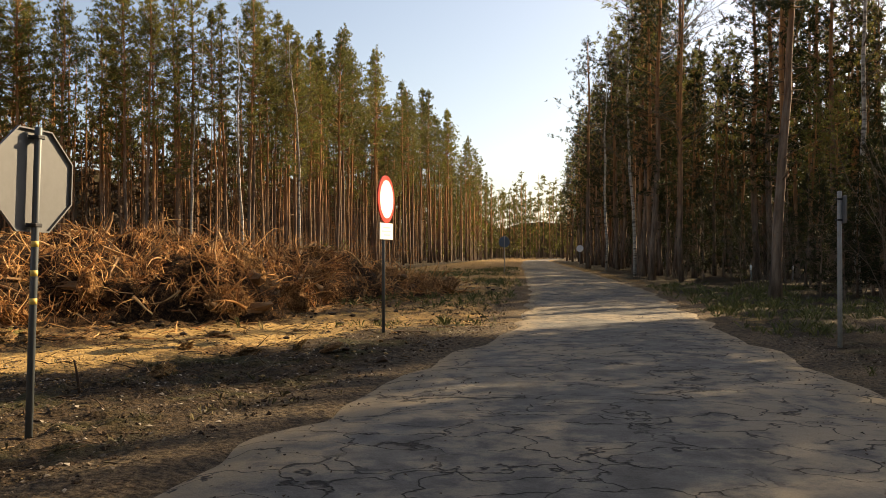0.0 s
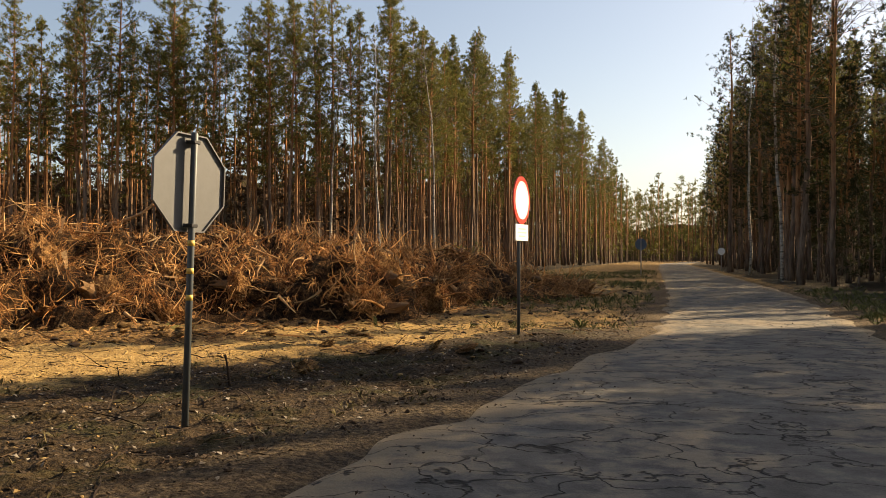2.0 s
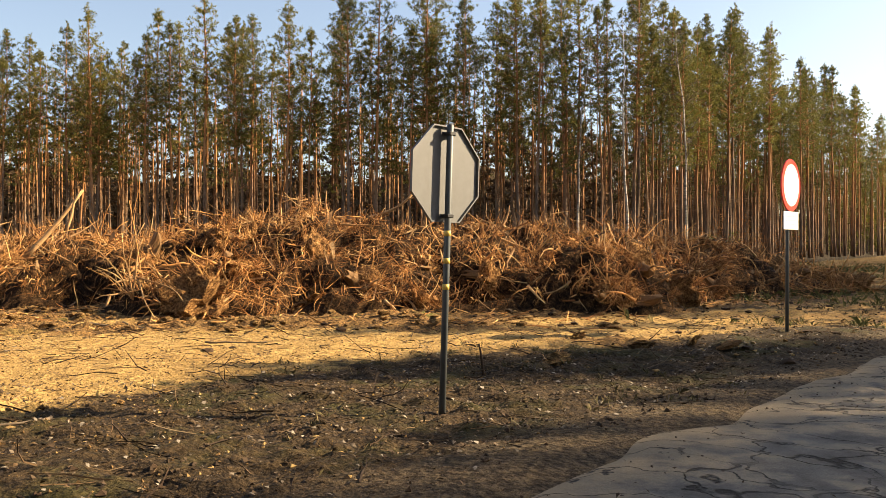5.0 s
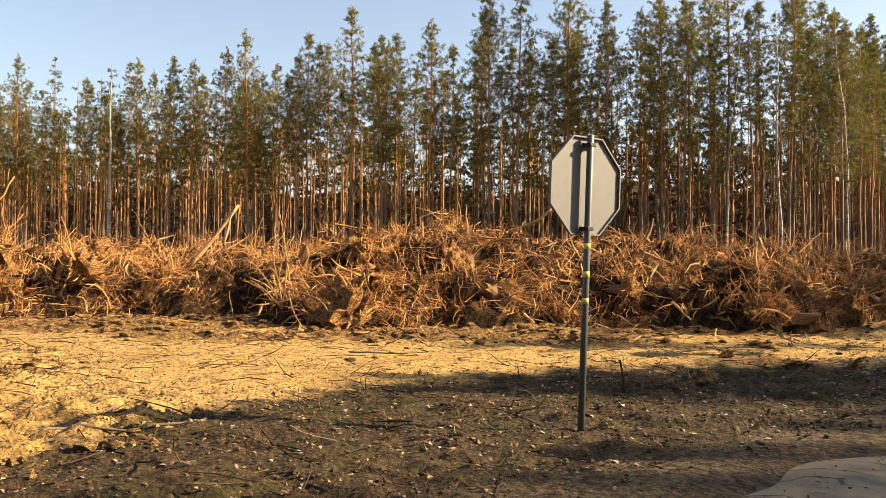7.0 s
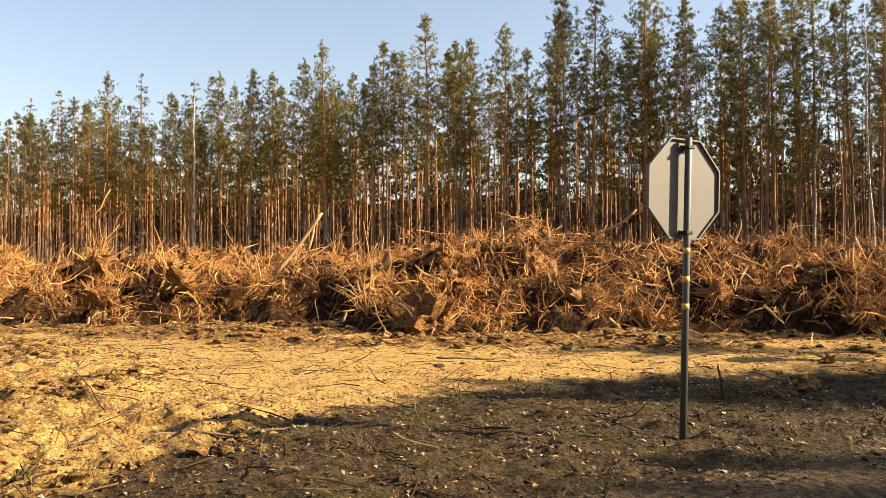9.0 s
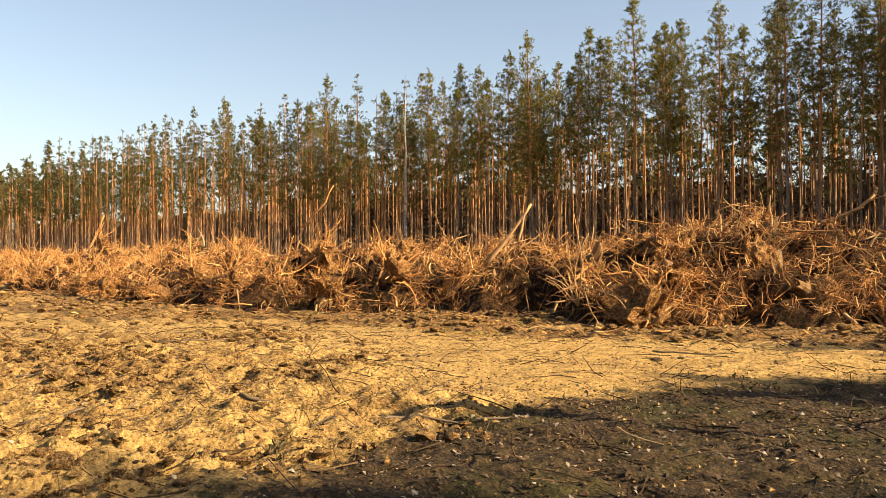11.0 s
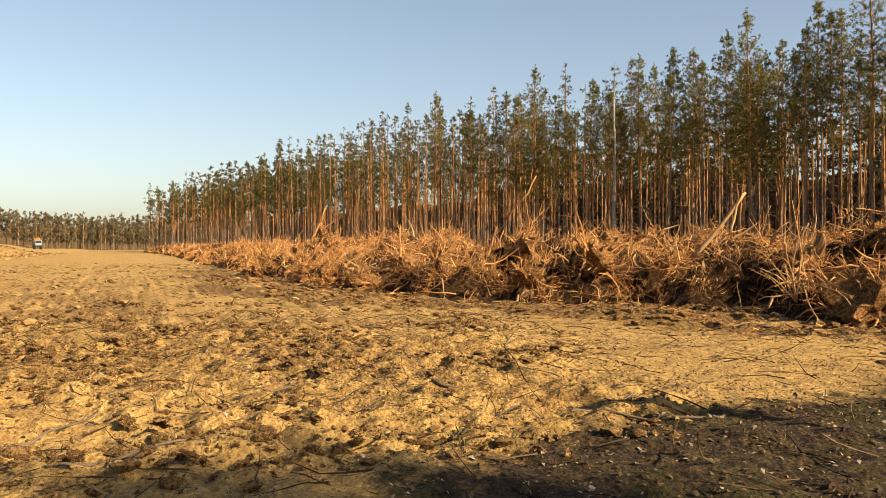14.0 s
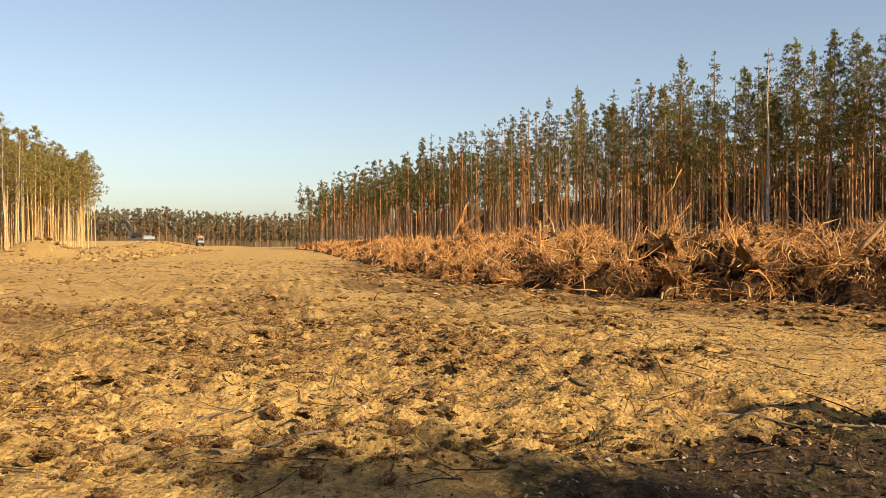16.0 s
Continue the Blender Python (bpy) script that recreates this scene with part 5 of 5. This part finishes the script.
xs, ys, zs = strew(9000, -3, 6, 3.5, 26, lambda x, y: 0.6 * smooth(0.9, -0.4, road_side(x, y)) * smooth(-2.2, -0.4, road_side(x, y)))
flakes("road_grit", xs, ys, np.maximum(zs, 0.0) + 0.005, 0.006, 0.02, SOIL, "dark grit and needles along the road's edge", "grit")


def tufts(name, xs, ys, zs, hmin, hmax, blades, mat, label):
    n = len(xs)
    c = np.repeat(np.column_stack((xs, ys, zs)), blades, axis=0) + rng.normal(0, 0.03, (n * blades, 3)) * (1, 1, 0)
    h = np.repeat(rng.uniform(hmin, hmax, n), blades) * rng.uniform(0.5, 1.1, n * blades)
    d = np.column_stack((rng.normal(0, 0.45, (n * blades, 2)), np.ones(n * blades))) * h[:, None]
    a = rng.uniform(0, 6.28, n * blades)
    w = np.column_stack((np.cos(a), np.sin(a), a * 0)) * 0.004
    v = np.stack((c - w, c + w, c + d * 0.6 + w * 0.6, c + d * (1.0, 1.0, 0.85) + rng.normal(0, 0.02, (n * blades, 3))), 1).reshape(-1, 3)
    i = np.arange(n * blades) * 4
    f = np.concatenate((np.column_stack((i, i + 1, i + 2)), np.column_stack((i, i + 2, i + 3))))
    return tagged(new(name, Geo().add(v, f).mesh(name, mat)), label, "grass", kind="stuff")


xs, ys, zs = strew(2800, -9, 3, 2, 24, lambda x, y: off_road(x, y) * 0.55 * littered(x, y) * smooth(-0.1, 0.35, vnoise(x, y, 1.1)))
tufts("dry_grass", xs, ys, zs, 0.03, 0.09, 7, STRAW, "short dry grass on the verge")
GREEN = make_wood("green_grass", (0.0, (0.045, 0.055, 0.015)), (0.6, (0.12, 0.125, 0.035)), (1.0, (0.26, 0.22, 0.09)))
xs, ys, zs = strew(9000, 4, 14, 6, 34, lambda x, y: off_road(x, y) * 0.6 * smooth(-0.3, 0.3, vnoise(x, y, 1.4)))
tufts("verge_grass", xs, ys, zs, 0.06, 0.24, 8, GREEN, "green and straw grass under the trees")
xs, ys, zs = strew(16000, -12, 8, 15, 75, lambda x, y: off_road(x, y) * 0.6 * smooth(-0.2, 0.4, vnoise(x, y, 3.0)))
tufts("verge_grass", xs, ys, zs, 0.08, 0.3, 6, GREEN, "patchy green and straw grass beside the road")

xs, ys, zs = strew(5200, -36, 2, 4, 24, lambda x, y: 0.6 * foot(x, y))
sticks("torn_roots", xs, ys, zs, 0.1, 0.6, 0.011, ROOTS, "torn tan roots scattered along the foot of the heaps", "roots")

# larger clods and sticks that stand out one by one
def clod_thing(seed, mat, label):
    """A torn lump of earth, about one metre across, with root ends."""
    bm = bmesh.new()
    bmesh.ops.create_icosphere(bm, subdivisions=3, radius=0.5)
    off = Vector((seed * 7.3, seed * 3.1, seed * 1.7))
    for v in bm.verts:
        n = v.co.normalized()
        v.co *= 1 + 0.7 * noise.noise(n * 1.5 + off) + 0.55 * noise.noise(n * 3.4 + off) + 0.4 * noise.noise(n * 7 + off) + 0.25 * noise.noise(n * 15 + off)
        v.co.z *= 0.7
    g = Geo().add([v.co[:] for v in bm.verts], [[v.index for v in f.verts] for f in bm.faces])
    bm.free()
    ob = tagged(new("earth_clod"), label, "earth clod", "large clods")
    part("lump", g.mesh("lump", mat), ob)
    hair = Geo()
    for _ in range(26):
        d = rng.normal(0, 1, 3) * (1, 1, 0.6) + (0, 0, 0.3)
        d /= np.linalg.norm(d)
        p, rr = root_line(d * (0.4, 0.4, 0.25), d + rng.normal(0, 0.6, 3), rng.uniform(0.2, 0.65), rng.uniform(0.01, 0.025), 4, 0.5, 0.1)
        tube(hair, p, rr, 3, False)
    part("root_fringe", hair.mesh("root_fringe", ROOTS), ob)["kind"] = "stuff"
    return ob


clod_at = [(-3.2, 9.4, 0.3), (-2.6, 11.0, 0.28), (-2.0, 11.4, 0.24), (-3.5, 11.2, 0.22), (-1.5, 11.0, 0.26), (-4.1, 8.3, 0.2), (-8.9, 7.6, 0.18), (-7.6, 9.3, 0.18), (-10.2, 9.6, 0.22), (-5.7, -0.1, 0.5), (-5.4, -0.5, 0.4), (-6.2, 1.1, 0.5), (-5.9, -1.2, 0.5), (-6.9, 0.2, 0.4), (-5.3, 1.9, 0.36)]
tries = zip(rng.uniform(-14, -4.9, 2600), rng.uniform(-4.0, 6.0, 2600), rng.random(2600))
for x, y, u in tries:
    if len(clod_at) < 190 and u < float(west_dug(x, y)) * 0.9 and all((x - a) ** 2 + (y - b) ** 2 > 0.05 for a, b, _ in clod_at):
        clod_at.append((x, y, 0.16 + 0.34 * rng.random() ** 1.8))
for _ in range(40):
    x, y = rng.uniform(-6, 0), rng.uniform(10, 17)
    if road_side(x, y) > 0.6 and float(heap(x, y)) < 0.1:
        clod_at.append((x, y, rng.uniform(0.1, 0.26)))
clod_kinds = [clod_thing(i + 1, TURF if i < 4 else MATTED, w) for i, w in enumerate(("rough lump of dug-up brown earth", "crumbling clod of earth with root ends", "broken lump of turf on the sand", "flat torn clod of soil", "fibrous lump of matted roots and earth"))]
for i, (x, y, d) in enumerate(clod_at):
    m = pose(x, y, float(height(x, y)) + d * 0.16, rng.normal(0, 18), rng.normal(0, 18), rng.uniform(0, 360)) @ Matrix.Diagonal((d, d * rng.uniform(0.7, 1.2), d * rng.uniform(0.7, 1.2) * (0.5 if i < 9 else 1.0), 1))
    if i < 5:
        clod_kinds[i].matrix_basis = m
    else:
        copy_thing(clod_kinds[int(rng.choice((0, 1, 2, 3, 0, 1, 4)))], m)
for x, y, a, ln, r in ((-9.0, 3.2, 170, 1.6, 0.012), (-5.6, 3.6, 210, 1.0, 0.022), (-5.3, 4.3, 250, 0.9, 0.018), (-8.1, 9.0, 30, 0.7, 0.02),
                        (-11.6, 9.9, 15, 0.9, 0.035), (-6.4, -0.8, 140, 1.3, 0.02), (-5.9, -0.2, 100, 0.9, 0.02), (-10.3, 1.4, 80, 0.9, 0.018), (-13, 3.6, 60, 1.4, 0.02), (-7.6, 2.85, 35, 0.6, 0.03), (-8.1, 1.1, 80, 0.9, 0.016), (-5.4, -1.1, 200, 0.8, 0.014), (-6.1, 3.4, 120, 0.8, 0.02)):
    crooked("stick", "crooked dry stick lying on the sand", "stick", (x, y, float(height(x, y))), (math.cos(radians(a)), math.sin(radians(a)), 0.04), ln * 1.2, r * 0.7, TWIGS, 6, 7, 0.14, 0.0, 2, "sticks on the sand", True)
crooked("stick", "short dark root standing in a dug hole", "stick", (-3.55, 8.1, float(height(-3.55, 8.1)) - 0.05), (-0.25, 0.05, 1), 0.38, 0.02, SOIL, 6, 5, 0.1, 0, 1, "sticks on the sand")
# ---- machines far off in the clearing ----
BLACK = make_paint("black_steel", (0.012, 0.012, 0.013), 0.7, 0.0, spec=0.15)
PALE = make_paint("pale_grey_paint", (0.2, 0.23, 0.26), 0.5)
GLASS = make_paint("dark_cab_glass", (0.03, 0.035, 0.04), 0.08)


def beam(g, a, b, w, h):
    a, b = Vector(a), Vector(b)
    m = Matrix.Translation((a + b) / 2) @ (b - a).to_track_quat("X", "Z").to_matrix().to_4x4()
    return box(g, 0, 0, 0, (b - a).length, w, h, m, 0.05)


def track(parent, y):
    g = Geo()
    pts = [(math.cos(a) * 0.42 + (1.5 if math.cos(a) > 0 else -1.5), math.sin(a) * 0.42 + 0.45) for a in np.linspace(0, 2 * np.pi, 20, endpoint=False)]
    n = len(pts)
    g.add([(x, y + s, z) for s in (-0.3, 0.3) for x, z in pts], [(j, (j + 1) % n, n + (j + 1) % n, n + j) for j in range(n)] + [tuple(range(n - 1, -1, -1)), tuple(range(n, 2 * n))])
    return part("track", g.mesh("track", DARK), parent)


ex = tagged(new("excavator"), "dark tracked excavator with raised boom working far off", "excavator")
ex.matrix_basis = pose(-385, -64.0, float(height(-385, -64)) - 0.03, 0, 0, -81) @ Matrix.Diagonal((1.5, 1.5, 1.5, 1))
for y in (-1.1, 1.1):
    track(ex, y)
part("house", box(box(Geo(), -0.9, 0, 1.7, 3.0, 2.6, 1.1, None, 0.12), 0, 0, 1.0, 1.4, 1.4, 0.5).mesh("house", BLACK), ex)
cab = part("cab", box(Geo(), 0.9, 0.75, 2.2, 1.5, 1.0, 1.7, None, 0.12).mesh("cab", DARK), ex)
part("window", box(Geo(), 0.95, 0.75, 2.5, 1.56, 0.8, 0.8, None, 0.05).mesh("window", GLASS), cab)
part("boom", beam(beam(Geo(), (0.6, -0.3, 1.9), (1.9, -0.3, 5.4), 0.5, 0.75), (1.8, -0.3, 5.3), (3.2, -0.3, 6.0), 0.45, 0.65).mesh("boom", BLACK), ex)
part("arm", beam(Geo(), (3.1, -0.3, 6.1), (4.7, -0.3, 2.6), 0.4, 0.55).mesh("arm", BLACK), ex)
part("bucket", box(Geo(), 4.7, -0.3, 1.9, 1.1, 1.2, 1.1, None, 0.2).mesh("bucket", BLACK), ex)

van = tagged(new("service_van"), "pale van parked beside the far excavator", "van")
van.matrix_basis = pose(-385, -57.5, float(height(-385, -57.5)), 0, 0, 95)
body = part("body", box(box(Geo(), 0, 0, 1.25, 4.8, 1.9, 1.3, None, 0.2), -0.4, 0, 2.0, 3.8, 1.8, 0.6, None, 0.2).mesh("body", PALE), van)
part("windscreen", box(Geo(), 1.45, 0, 2.0, 0.3, 1.6, 0.45, None, 0.05).mesh("windscreen", GLASS), van)
for x in (-1.5, 1.5):
    for y in (-0.85, 0.85):
        g = Geo()
        tube(g, ((x, y - 0.12, 0.35), (x, y + 0.12, 0.35)), (0.36, 0.36), 16)
        part("wheel", g.mesh("wheel", DARK, True), van)

tr = tagged(new("stump_hauler"), "hauling machine loaded high with torn stumps", "hauler")
tr.matrix_basis = pose(-318, -29.5, float(height(-318, -29.5)), 0, 0, 10)
part("chassis", box(Geo(), 0, 0, 1.1, 6.5, 2.2, 0.5, None, 0.1).mesh("chassis", DARK), tr)
cb = part("cab", box(Geo(), 2.6, 0, 2.2, 1.6, 2.2, 1.9, None, 0.15).mesh("cab", PALE), tr)
part("window", box(Geo(), 3.38, 0, 2.5, 0.12, 1.8, 0.9, None, 0.04).mesh("window", GLASS), cb)
part("bed", box(Geo(), -0.9, 0, 1.9, 4.6, 2.5, 1.1, None, 0.08).mesh("bed", POST), tr)
for x in (-2.4, -0.9, 2.4):
    for y in (-1.05, 1.05):
        g = Geo()
        tube(g, ((x, y - 0.22, 0.62), (x, y + 0.22, 0.62)), (0.62, 0.62), 18)
        part("wheel", g.mesh("wheel", DARK, True), tr)
g = Geo()
for _ in range(170):
    p, rr = root_line((rng.uniform(-3, 1.2), rng.uniform(-1.1, 1.1), rng.uniform(2.3, 3.6)), rng.normal(0, 1, 3), rng.uniform(0.6, 1.5), rng.uniform(0.04, 0.12), 4)
    tube(g, p, rr, 4, False)
part("load", g.mesh("load", ROOTS), tr, "tangled orange stump roots")["kind"] = "stuff"
